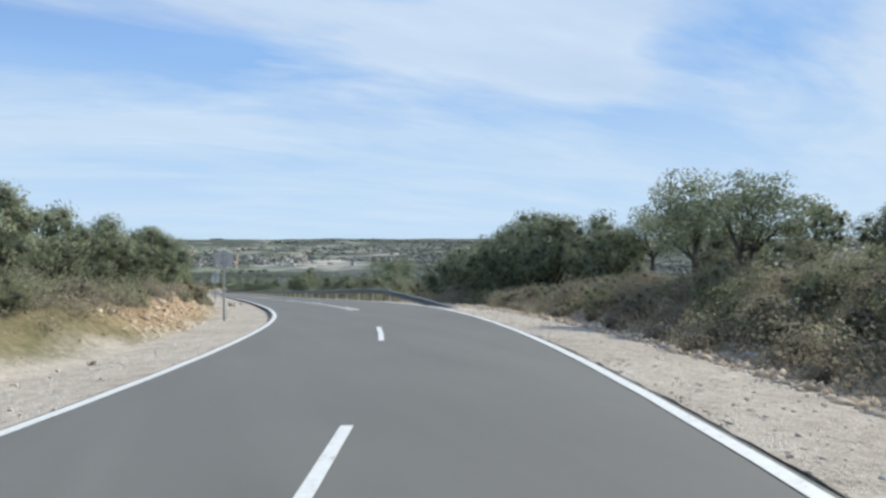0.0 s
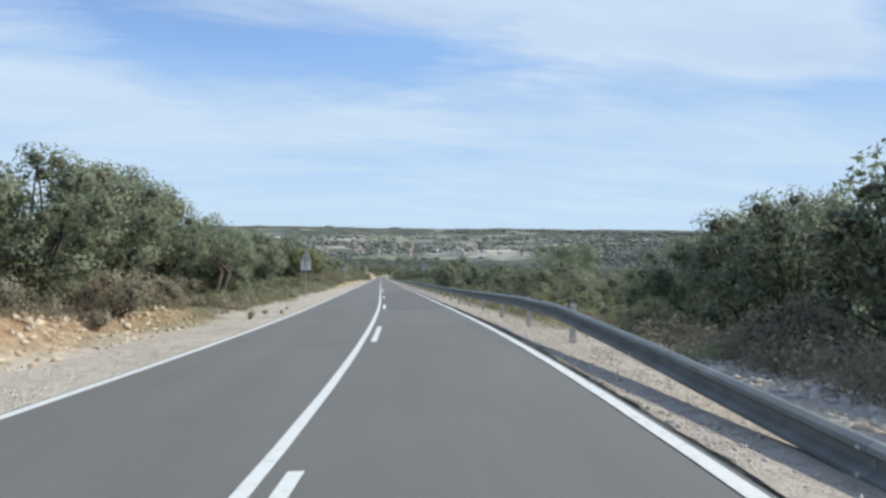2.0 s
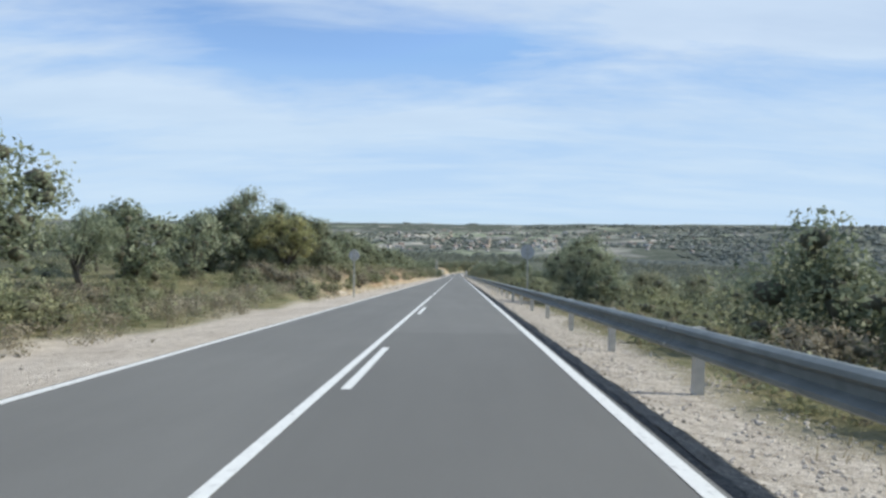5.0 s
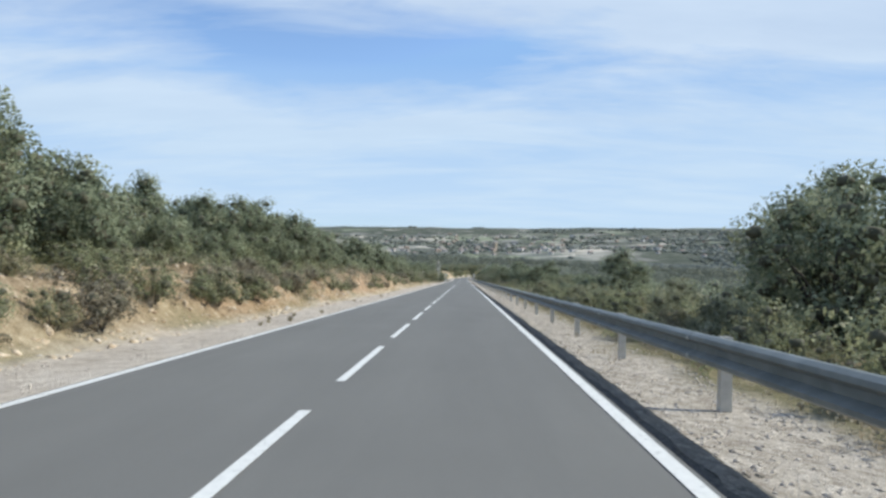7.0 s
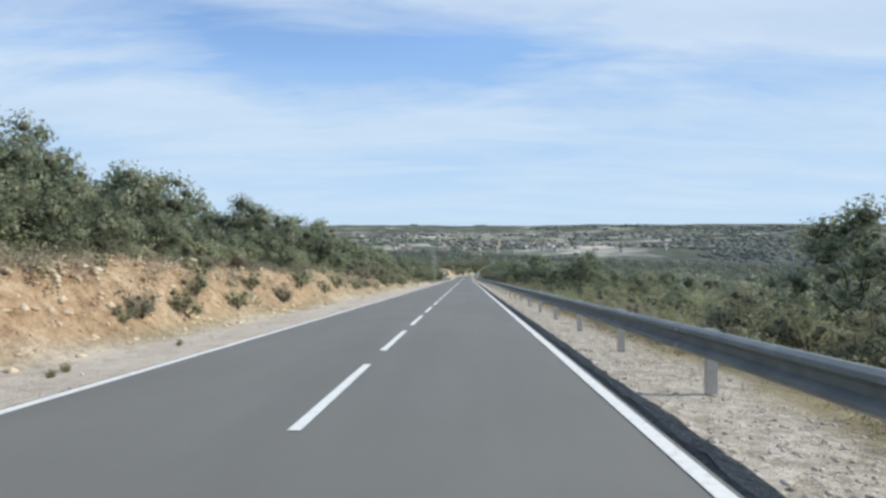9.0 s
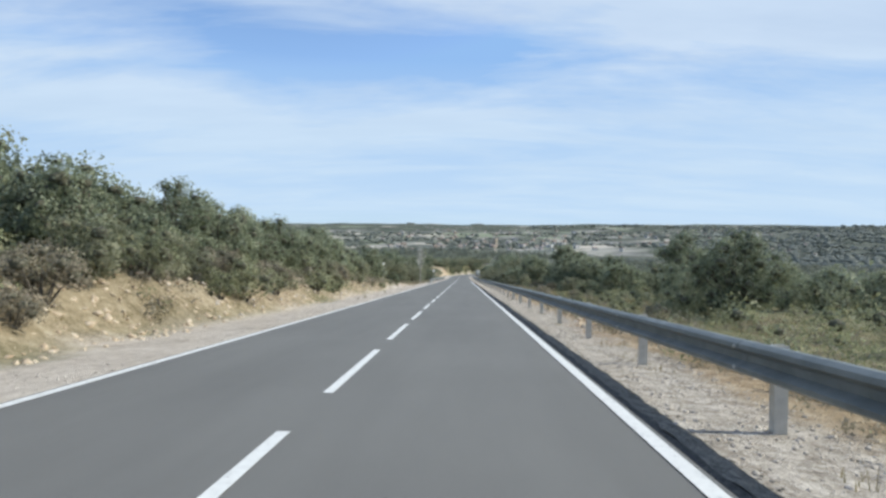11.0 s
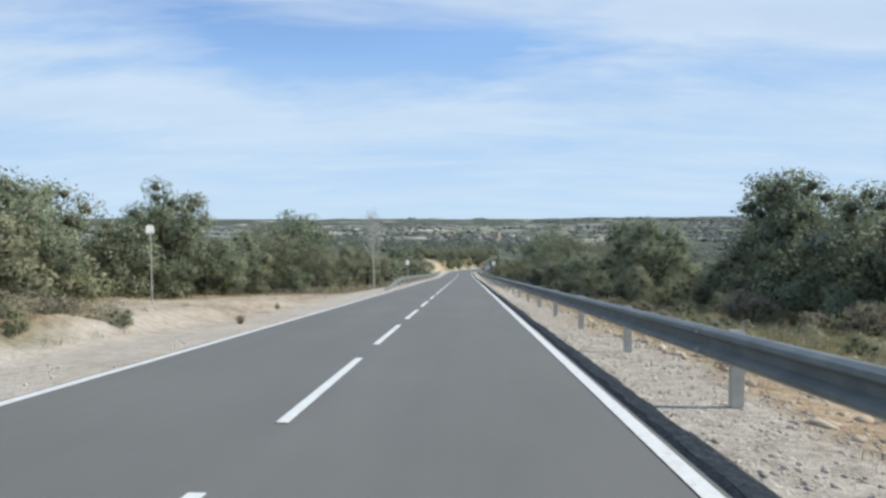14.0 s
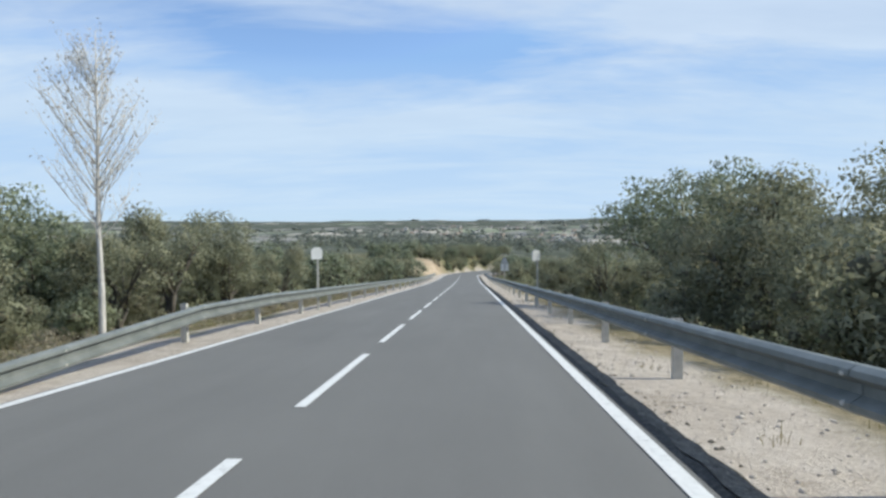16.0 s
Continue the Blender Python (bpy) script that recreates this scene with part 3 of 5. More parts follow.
def crumbled_edge():
    """Ragged right edge: a sunken seam beside the line, then a sloping lip of broken asphalt."""
    rng = np.random.RandomState(4)
    ss = np.arange(-20, 340, 0.22)
    seam, lip, seam_f, lip_f = [], [], [], []
    for i, s in enumerate(ss):
        grow = 0.25 + 0.75 * min(1.0, max(0.0, (s - 22) / 14))
        wide = 0.44 + 0.05 * (float(fbm(np.array([s]), np.array([1.0]), 0.6, 2, 71)[0]) - 0.5) * 2 + rng.uniform(-0.02, 0.02)
        gap = (0.12 + rng.uniform(-0.025, 0.03)) * (0.5 + 0.5 * grow)
        end = 2.95 + (wide - 0.04) * grow
        seam += [road_point(s, 2.95, -0.012), road_point(s, 2.95 + gap * 0.5, -0.05), road_point(s, 2.955 + gap, -0.03)]
        lip += [road_point(s, 2.95 + gap, -0.028 + rng.uniform(-0.012, 0.014)), road_point(s, (2.95 + gap + end) / 2 + rng.uniform(-0.03, 0.03), -0.05 + rng.uniform(-0.022, 0.022)), road_point(s, end, -0.095), road_point(s, end + 0.05, -0.22)]
        if i:
            a, c = (i - 1) * 3, (i - 1) * 4
            seam_f += [(a + j, a + j + 1, a + j + 4, a + j + 3) for j in range(2)]
            lip_f += [(c + j, c + j + 1, c + j + 5, c + j + 4) for j in range(3)]
    mesh_ob("edge_seam", seam, seam_f, SEAM_ASPHALT, road, "dark sunken asphalt seam beside the edge line")
    mesh_ob("asphalt_edge", lip, lip_f, ASPHALT_EDGE, road, "dark crumbled asphalt edge")


crumbled_edge()

# ---- guard rails ----
W_PROFILE = [(0.0, 0.155), (0.03, 0.150), (0.078, 0.122), (0.084, 0.082), (0.004, 0.032), (0.004, -0.032), (0.084, -0.082), (0.078, -0.122), (0.03, -0.150), (0.0, -0.155)]


def beam_mesh():
    """A 4 m W-beam along +y whose waves face -x."""
    verts, faces = [], []
    m = len(W_PROFILE)
    # each beam laps outside the end of the one before it
    for y, lap in ((-0.06, 0.0056), (2.0, 0.003), (4.06, 0.0)):
        for dx, dz in W_PROFILE:
            verts.append((-dx - lap, y, dz))
        for dx, dz in W_PROFILE:
            verts.append((-dx - lap + 0.005, y, dz))
    for i in range(2):
        o = i * 2 * m
        for j in range(m - 1):
            faces.append((o + j, o + j + 1, o + 2 * m + j + 1, o + 2 * m + j))
            faces.append((o + m + j + 1, o + m + j, o + 3 * m + j, o + 3 * m + j + 1))
        faces.append((o, o + 2 * m, o + 3 * m, o + m))
        faces.append((o + m - 1, o + 2 * m - 1, o + 4 * m - 1, o + 3 * m - 1))
    for o in (0, 4 * m):
        for j in range(m - 1):
            faces.append((o + j, o + m + j, o + m + j + 1, o + j + 1))
    me = bpy.data.meshes.new("beam")
    me.from_pydata(verts, [], faces)
    me.materials.append(STEEL)
    return me


def post_mesh():
    """A C-shaped rolled post, its base 0.35 m under the ground line."""
    prof = [(-0.06, -0.035), (0.06, -0.035), (0.06, -0.025), (-0.05, -0.025), (-0.05, 0.045), (0.06, 0.045), (0.06, 0.055), (-0.06, 0.055)]
    verts = [(x, y, z) for z in (-0.45, 0.70) for x, y in prof]
    n = len(prof)
    faces = [(j, (j + 1) % n, n + (j + 1) % n, n + j) for j in range(n)] + [tuple(range(n, 2 * n)), tuple(range(n - 1, -1, -1))]
    me = bpy.data.meshes.new("post")
    me.from_pydata(verts, [], faces)
    me.materials.append(POST_STEEL)
    return me


def block_mesh():
    bm = box_bm(0.26, 0.10, 0.20, 0.012)
    me = bpy.data.meshes.new("spacer")
    bm.to_mesh(me)
    bm.free()
    me.materials.append(STEEL)
    return me


def bolt_mesh():
    bm = bmesh.new()
    bmesh.ops.create_cone(bm, cap_ends=True, segments=6, radius1=0.02, radius2=0.014, depth=0.02, matrix=Matrix.Rotation(radians(-90), 4, "Y"))
    me = bpy.data.meshes.new("bolt")
    bm.to_mesh(me)
    bm.free()
    me.materials.append(POST_STEEL)
    return me


BEAM, POST, SPACER, BOLT = beam_mesh(), post_mesh(), block_mesh(), bolt_mesh()


def guard_rail(s0, s1, u, side, posts, label, lead=0.0, ramp=9.0):
    rail = new("guard_rail", None)
    rail.location = place(s0, u)
    tagged(rail, label, "guard rail", group="guard rails along the road")
    bpy.context.view_layer.update()
    inv = Matrix.Translation(-Vector(rail.location))

    def child(name, me, m):
        ob = new(name, me)
        ob.parent = rail
        ob.matrix_basis = inv @ m
        return ob

    def top(s):
        # the ends run down into the ground
        return 0.535 - 0.70 * min(1.3, max(0.0, 1 - (s - s0 - lead) / ramp))
    stations = [q for q in posts if s0 <= q <= s1]
    for s, ahead in zip(stations, stations[1:]):
        a, b = road_point(s, u, top(s)), road_point(ahead, u, top(ahead))
        d = (b - a)
        stretch = Matrix.Diagonal((1, d.length / 4.0, 1, 1))
        yaw = math.atan2(-d.x, d.y)
        pitch = math.atan2(d.z, math.hypot(d.x, d.y))
        if side < 0:
            beam = child("beam", BEAM, Matrix.Translation(b) @ Matrix.Rotation(yaw + math.pi, 4, "Z") @ Matrix.Rotation(-pitch, 4, "X") @ stretch)
        else:
            beam = child("beam", BEAM, Matrix.Translation(a) @ Matrix.Rotation(yaw, 4, "Z") @ Matrix.Rotation(pitch, 4, "X") @ stretch)
        # the lapped joint's bolts
        for dz in (-0.09, 0.09):
            bolt = new("bolt", BOLT)
            bolt.parent = beam
            bolt.location = (-0.090 if side > 0 else -0.084, 0.0 if side > 0 else 4.0, dz)
        if top(s) > 0.3:
            face = yaw + (0 if side > 0 else math.pi)
            child("post", POST, Matrix.Translation(road_point(s, u + side * 0.32, -0.06)) @ Matrix.Rotation(face, 4, "Z"))
            child("spacer", SPACER, Matrix.Translation(road_point(s, u + side * 0.135, top(s))) @ Matrix.Rotation(face, 4, "Z"))
    return rail


RIGHT_POSTS = [41.58 + 4.0 * k for k in range(-5, 0)] + [41.58 + 3.895 * k for k in range(15)] + [100.0 + 4.1 * k for k in range(8)] + [132.8 + 4.0 * k for k in range(52)]
LEFT_POSTS = [248.5 + 4.0 * k for k in range(23)]
guard_rail(21.1, 338, 3.92, 1, RIGHT_POSTS, "dull galvanised steel guard rail on posts beside the road", 2.0, 11.5)
guard_rail(248.5, 338, -3.75, -1, LEFT_POSTS, "sunlit galvanised steel guard rail on posts beside the road")

# ---- signs ----


def disc_mesh(radius, thick, sides=32, rim=0.02):
    verts, faces = [], []
    for y, r in ((-thick, radius), (0.012, radius), (0.012, radius - rim), (0.0, radius - rim)):
        for k in range(sides):
            t = 2 * math.pi * k / sides
            verts.append((r * math.cos(t), -y, r * math.sin(t)))
    for i in range(3):
        for k in range(sides):
            k2 = (k + 1) % sides
            faces.append((i * sides + k, i * sides + k2, (i + 1) * sides + k2, (i + 1) * sides + k))
    faces.append(tuple(range(sides)))
    faces.append(tuple(range(3 * sides, 4 * sides)))
    return verts, faces


def plate_mesh(points, thick=0.02):
    n = len(points)
    verts = [(x, y, z) for y in (0.0, thick) for x, z in points]
    faces = [tuple(range(n)), tuple(range(2 * n - 1, n - 1, -1))] + [(j, n + j, n + (j + 1) % n, (j + 1) % n) for j in range(n)]
    return verts, faces


def sign(s, u, height, shape, label, pole_top=None, name="road_sign", turn=0.0, stout=0.08):
    """A traffic sign seen from behind: pole, panel, brackets. Its back looks towards -y."""
    base = place(s, u)
    root = new(name, None)
    yaw = float(np.interp(s, S, head_s)) + turn
    root.matrix_basis = Matrix.Translation(base) @ Matrix.Rotation(yaw, 4, "Z")
    tagged(root, label, "road sign", group="road signs")
    pt = pole_top if pole_top else height + 0.35
    bm = box_bm(stout, stout * 0.56, pt + 0.4, 0.006, at=(0, 0, (pt - 0.4) / 2))
    part("pole", bm, POLE_STEEL, root)
    if shape[0] != "diamond":
        for dz in (-0.13, 0.13):
            part("bracket", box_bm(0.2, 0.03, 0.035, 0.004, at=(0, 0.035, height + dz)), STEEL, root)
    panels = []
    if shape[0] == "disc":
        v, f = disc_mesh(shape[1], 0.02)
        panels.append((v, f, 0.0, SHEET))
    elif shape[0] == "warning":
        w = shape[1]
        tri = [(-w / 2, 0.16), (w / 2, 0.16), (0.04, 0.16 + w * 0.80), (-0.04, 0.16 + w * 0.80)]
        v, f = plate_mesh(tri)
        panels.append((v, f, 0.0, SHEET))
        p = shape[2]
        v, f = plate_mesh([(-p / 2, -0.52), (p / 2, -0.52), (p / 2, 0.12), (-p / 2, 0.12)])
        panels.append((v, f, 0.0, WHITE_SHEET))
    elif shape[0] == "diamond":
        w = shape[1] / 2
        v, f = plate_mesh([(-w, -w * 0.8), (w, -w * 0.8), (w, w * 0.8), (0.5 * w, w * 1.25), (-0.5 * w, w * 1.25), (-w, w * 0.8)])
        panels.append((v, f, 0.0, WHITE_SHEET))
    for v, f, dz, mat in panels:
        mesh_ob("panel", [(x, y + 0.065, z + height + dz) for x, y, z in v], f, mat, root)
    return root


sign(22.6, -4.55, 2.2, ("disc", 0.31), "round road sign on a steel pole, its grey back showing")
sign(61.6, -4.95, 2.35, ("warning", 0.72, 0.68), "triangular sign over a pale plate, seen from its grey back", 2.7)
sign(94.4, -4.4, 2.32, ("disc", 0.30), "small round road sign on the gravel verge, grey back showing")
sign(96.4, 5.45, 2.78, ("disc", 0.41), "large round sign behind the guard rail, grey back showing")
sign(266.4, -3.98, 2.02, ("diamond", 0.42), "small white marker panel on a post behind the guard rail", 1.86, turn=0.62)
sign(269.0, 4.31, 2.01, ("diamond", 0.42), "small white marker panel on a post behind the guard rail", 1.86, turn=0.62)
sign(300.0, 4.84, 2.04, ("warning", 0.74, 0.72), "distant triangular sign over a pale plate, seen from behind", 2.4)
sign(228.0, -7.9, 2.25, ("diamond", 0.24), "small white box on a thin post among shrubs", 2.2, "marker_post", 0.75, 0.035)

# ---- plants ----
ICO = [(0, 0, 1)] + [(0.894 * math.cos(k * 1.2566), 0.894 * math.sin(k * 1.2566), 0.447) for k in range(5)] + [(0.894 * math.cos(k * 1.2566 + 0.628), 0.894 * math.sin(k * 1.2566 + 0.628), -0.447) for k in range(5)] + [(0, 0, -1)]
ICO_F = [(0, 1 + k, 1 + (k + 1) % 5) for k in range(5)] + [(1 + k, 6 + k, 1 + (k + 1) % 5) for k in range(5)] + [(1 + (k + 1) % 5, 6 + k, 6 + (k + 1) % 5) for k in range(5)] + [(11, 6 + (k + 1) % 5, 6 + k) for k in range(5)]
ICO_A, ICO_FA = np.array(ICO), np.array(ICO_F)
OCT_A = np.array([(1, 0, 0), (0, 1, 0), (-1, 0, 0), (0, -1, 0), (0, 0, 1), (0, 0, -1)], float)
OCT_FA = np.array([(0, 1, 4), (1, 2, 4), (2, 3, 4), (3, 0, 4), (1, 0, 5), (2, 1, 5), (3, 2, 5), (0, 3, 5)])


def leaf_cards(rng, centres, radii, count, size, shell=0.55, droop=0.0):
    """Pointed leaf sprays spread over clumps. Returns vertex and face arrays."""
    share = radii ** 2 / np.sum(radii ** 2)
    idx = rng.choice(len(centres), count, p=share)
    d = rng.normal(size=(count, 3))
    d /= np.linalg.norm(d, axis=1, keepdims=True)
    rad = radii[idx] * (shell + (1.05 - shell) * rng.uniform(size=count) ** 0.6)
    pos = centres[idx] + d * rad[:, None] * np.array([1, 1, 0.82])
    nrm = d + rng.normal(size=(count, 3)) * 0.65
    nrm /= np.linalg.norm(nrm, axis=1, keepdims=True)
    ref = rng.normal(size=(count, 3))
    a = np.cross(nrm, ref)
    a /= np.linalg.norm(a, axis=1, keepdims=True)
    a[:, 2] -= droop
    b = np.cross(nrm, a)
    L = size * rng.uniform(0.6, 1.5, count)[:, None]
    W = L * rng.uniform(0.4, 0.75, count)[:, None]
    v = np.stack([pos - a * L * 0.4 + b * W * 0.55, pos - a * L * 0.4 - b * W * 0.55, pos + a * L * 0.6], 1)
    # leaves of a clump turn their light side outwards
    face = np.cross(v[:, 1] - v[:, 0], v[:, 2] - v[:, 0])
    wrong = np.sum(face * d, 1) < 0
    v[wrong] = v[wrong][:, [1, 0, 2]]
    face[wrong] *= -1
    face /= np.linalg.norm(face, axis=1, keepdims=True) + 1e-9
    n = face * 0.55 + d
    n /= np.linalg.norm(n, axis=1, keepdims=True)
    return v.reshape(-1, 3), np.arange(count * 3).reshape(-1, 3), np.repeat(n, 3, 0)


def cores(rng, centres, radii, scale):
    """Dense lumps that fill the clumps, darkened to stand in for inner shade."""
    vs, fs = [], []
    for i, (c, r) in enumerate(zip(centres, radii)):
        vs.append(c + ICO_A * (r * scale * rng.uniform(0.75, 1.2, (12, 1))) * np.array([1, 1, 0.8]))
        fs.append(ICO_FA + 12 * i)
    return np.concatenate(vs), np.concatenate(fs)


def crown_mesh(name, sprays, tris, mat, heart=None):
    me = bpy.data.meshes.new(name)
    v = np.concatenate([sprays[0], tris[0]]) if tris is not None else sprays[0]
    nq = len(sprays[1])
    nt = len(tris[1]) if tris is not None else 0
    loops = sprays[1].ravel()
    if tris is not None:
        loops = np.concatenate([loops, (tris[1] + len(sprays[0])).ravel()])
    me.vertices.add(len(v))
    me.vertices.foreach_set("co", v.astype(np.float32).ravel())
    me.loops.add(len(loops))
    me.loops.foreach_set("vertex_index", loops.astype(np.int32))
    me.polygons.add(nq + nt)
    me.polygons.foreach_set("loop_start", (np.arange(nq + nt) * 3).astype(np.int32))
    me.update(calc_edges=True)
    me.materials.append(mat)
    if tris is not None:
        me.materials.append(heart or CROWN_SHADE)
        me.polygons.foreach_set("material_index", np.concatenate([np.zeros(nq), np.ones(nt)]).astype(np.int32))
    me.polygons.foreach_set("use_smooth", np.ones(nq + nt, bool))
    nrm = sprays[2]
    if tris is not None:
        nrm = np.concatenate([nrm, np.zeros((len(tris[0]), 3))])
    me.normals_split_custom_set_from_vertices(nrm)
    return me


def tree(seed, height, width, leaf, leaves, leaf_size, clumps, trunk_h, name="holm_oak", core=0, bark=None, stems=1, spread=1.0):
    """One tree at the origin: trunk with limbs, and a crown of leaf clumps at the limbs' ends."""
    rng = np.random.RandomState(seed)
    root = new(name, None)
    verts, faces = [], []
    cz = trunk_h + (height - trunk_h) * 0.5
    rz = (height - trunk_h) * 0.5
    centres, radii = [], []
    while len(centres) < clumps:
        p = rng.uniform(-1, 1, 3)
        if np.linalg.norm(p) > 1 or np.linalg.norm(p) < 0.35:
            continue
        q = np.array([p[0] * width * 0.42, p[1] * width * 0.42, cz + p[2] * rz * 0.82])
        q[:2] *= 1.0 - 0.35 * max(0.0, p[2])
        centres.append(q)
        radii.append(width * rng.uniform(0.11, 0.2) * spread)
    centres, radii = np.array(centres), np.array(radii)
    for st in range(stems):
        lean = Vector((rng.uniform(-0.3, 0.3), rng.uniform(-0.3, 0.3), 0)) * (0.6 + 0.5 * (stems > 1))
        foot = Vector((rng.uniform(-0.25, 0.25) * (stems > 1), rng.uniform(-0.25, 0.25) * (stems > 1), -0.3))
        r0 = 0.022 * height + 0.025
        fork = Vector((lean.x * trunk_h, lean.y * trunk_h, trunk_h * 0.95))
        mid = (foot + fork) / 2 + Vector((rng.uniform(-0.12, 0.12), rng.uniform(-0.12, 0.12), 0))
        tube(verts, faces, [foot, foot + Vector((0, 0, 0.4)), mid, fork], [r0 * 1.35, r0, r0 * 0.85, r0 * 0.75], 7, 0 if st else None)
        knot = len(verts) - 1
        pick = rng.permutation(clumps)[:max(6, int(clumps * 0.21))]
        for c in pick:
            end = Vector(centres[c])
            bend = fork.lerp(end, 0.5) + Vector((rng.uniform(-0.2, 0.2), rng.uniform(-0.2, 0.2), 0.12 * height * rng.uniform(0.2, 0.8)))
            tube(verts, faces, [fork, fork.lerp(bend, 0.5), bend, end], [r0 * 0.5, r0 * 0.4, r0 * 0.27, r0 * 0.1], 4, knot)
    trunk = mesh_ob("trunk", verts, faces, bark or BARK, root, smooth_shade=True)
    quads = leaf_cards(rng, centres, radii, leaves, leaf_size, 0.4)
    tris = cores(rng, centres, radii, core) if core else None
    crown = new("crown", crown_mesh("crown", quads, tris, leaf))
    crown.parent = root
    return root


def shrub(seed, height, width, leaf, leaves, leaf_size, name="shrub", core=0):
    rng = np.random.RandomState(seed)
    n = 13
    ang = rng.uniform(0, 6.28, n)
    rr = width * 0.34 * np.sqrt(rng.uniform(0, 1, n))
    centres = np.stack([rr * np.cos(ang), rr * np.sin(ang), height * rng.uniform(0.14, 0.72, n)], -1)
    radii = width * rng.uniform(0.14, 0.24, n)
    radii = np.minimum(radii, centres[:, 2] + 0.05)
    root = new(name, None)
    verts, faces = [], []
    for c in centres:
        tube(verts, faces, [Vector((c[0] * 0.15, c[1] * 0.15, -0.12)), Vector((c[0] * 0.6, c[1] * 0.6, c[2] * 0.5)), Vector(c)], [0.02, 0.014, 0.006], 4, 0 if len(verts) else None)
    mesh_ob("woody_base", verts, faces, BARK, root)
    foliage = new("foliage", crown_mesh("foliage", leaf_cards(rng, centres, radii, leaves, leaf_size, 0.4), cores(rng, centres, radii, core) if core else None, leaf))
    foliage.parent = root
    return root


def park(ob, label, category, group):
    tagged(ob, label, category, group)
    return ob


# one of each kind; the first copy takes the pattern's own place
PATTERNS, USED = {}, {}


def pattern(key, ob, size):
    PATTERNS[key] = (ob, size)


OAK_LABEL = "dense grey-green holm oak with a short dark trunk"
for i, (h, w, th, st) in enumerate([(4.4, 4.6, 0.5, 1), (5.0, 4.4, 0.8, 2), (3.8, 4.6, 0.15, 3), (4.6, 5.2, 0.5, 2)]):
    pattern("oak%d" % i, park(tree(11 + i, h, w, OAK_LEAF, 6400, 0.115, 48, th, core=0.34, stems=st, spread=0.85), OAK_LABEL, "tree", "holm oaks"), h)
for i, (h, w, th, st) in enumerate([(4.4, 4.7, 0.4, 2), (4.0, 4.6, 0.2, 3)]):
    pattern("near%d" % i, park(tree(21 + i, h, w, OAK_LEAF, 13000, 0.088, 66, th, core=0.36, stems=st, spread=0.72), OAK_LABEL, "tree", "holm oaks"), h)
pattern("yellow", park(tree(27, 4.6, 4.6, OLIVE_LEAF, 12000, 0.088, 62, 0.5, core=0.34, stems=2, spread=0.76), "dense holm oak with yellowish-green foliage", "tree", "holm oaks"), 4.6)
for i, (h, w, th, st) in enumerate([(4.4, 4.0, 1.7, 1), (4.0, 3.8, 1.3, 2)]):
    pattern("open%d" % i, park(tree(31 + i, h, w, OAK_LEAF, 5600, 0.09, 30, th, core=0, stems=st, spread=0.85), "open-crowned holm oak with bare dark limbs", "tree", "holm oaks"), h)
for i, (h, w, th, st) in enumerate([(4.8, 4.6, 1.35, 1), (4.6, 4.2, 1.1, 2)]):
    pattern("wood%d" % i, park(tree(35 + i, h, w, OAK_LEAF, 9000, 0.088, 46, th, core=0.3, stems=st, spread=0.8), "round-crowned holm oak on a clear dark trunk", "tree", "holm oaks"), h)
for i, (h, w, th, st) in enumerate([(4.4, 4.6, 0.5, 1), (4.0, 4.6, 0.2, 2), (4.6, 4.8, 0.6, 2)]):
    pattern("back%d" % i, park(tree(51 + i, h, w, OAK_LEAF, 2600, 0.175, 34, th, core=0.3, stems=st, spread=0.9), OAK_LABEL, "tree", "holm oaks"), h)
for i, (h, w, th, st) in enumerate([(3.8, 3.9, 0.9, 2), (3.4, 3.7, 0.7, 2)]):
    pattern("farther_dull%d" % i, park(tree(56 + i, h, w, DULL_LEAF, 2300, 0.125, 26, th, "gall_oak", 0, stems=st, spread=0.9), "dull olive-brown oak with thin foliage", "tree", "dull oaks"), h)
for i, (h, w, th, st) in enumerate([(3.8, 3.8, 1.0, 2), (3.4, 3.6, 0.8, 3)]):
    pattern("dull%d" % i, park(tree(41 + i, h, w, DULL_LEAF, 5600, 0.08, 30, th, "gall_oak", 0, stems=st, spread=0.85), "dull olive-brown oak with thin foliage", "tree", "dull oaks"), h)
for i, (h, w, leaf, lab) in enumerate([(1.5, 1.8, SHRUB_LEAF, "dense olive-green evergreen shrub on the verge"), (1.1, 1.5, SHRUB_LEAF, "low olive-green shrub among dry grass"), (0.9, 1.3, BROWN_LEAF, "low brown half-dry heath shrub"), (0.6, 0.9, BROWN_LEAF, "small dry brown bush on bare earth"), (2.0, 2.4, OAK_LEAF, "bushy young holm oak down to the ground"), (1.7, 2.2, DULL_LEAF, "tall dull olive bush beside the road")]):
    pattern("shrub%d" % i, park(shrub(61 + i, h, w, leaf, 2200 if i < 4 else 4200, 0.05 if i < 4 else 0.066, ("shrub", "shrub", "heath_bush", "heath_bush", "young_oak", "olive_bush")[i], 0.38), lab, "shrub", "shrubs"), h)


def bare(s, u):
    """The sandy clearing beside the road, where nothing tall grows."""
    return (s > 224.5) & (s < 242.5) & (u > -9.8) & (u < 0)


def plant(key, s, u, height, turn=None, rng=random, sink=0.05, at=None):
    ob, size = PATTERNS[key]
    p = at or place(s, u)
    k = height / size
    m = Matrix.Translation(p - Vector((0, 0, sink))) @ Matrix.Rotation(rng.uniform(0, 6.28) if turn is None else turn, 4, "Z")
    if key in USED:
        got = copy_thing(ob, m)
    else:
        got, USED[key] = ob, True
        got.matrix_basis = m
    got.scale = (k * rng.uniform(0.9, 1.12), k * rng.uniform(0.9, 1.12), k)
    return got


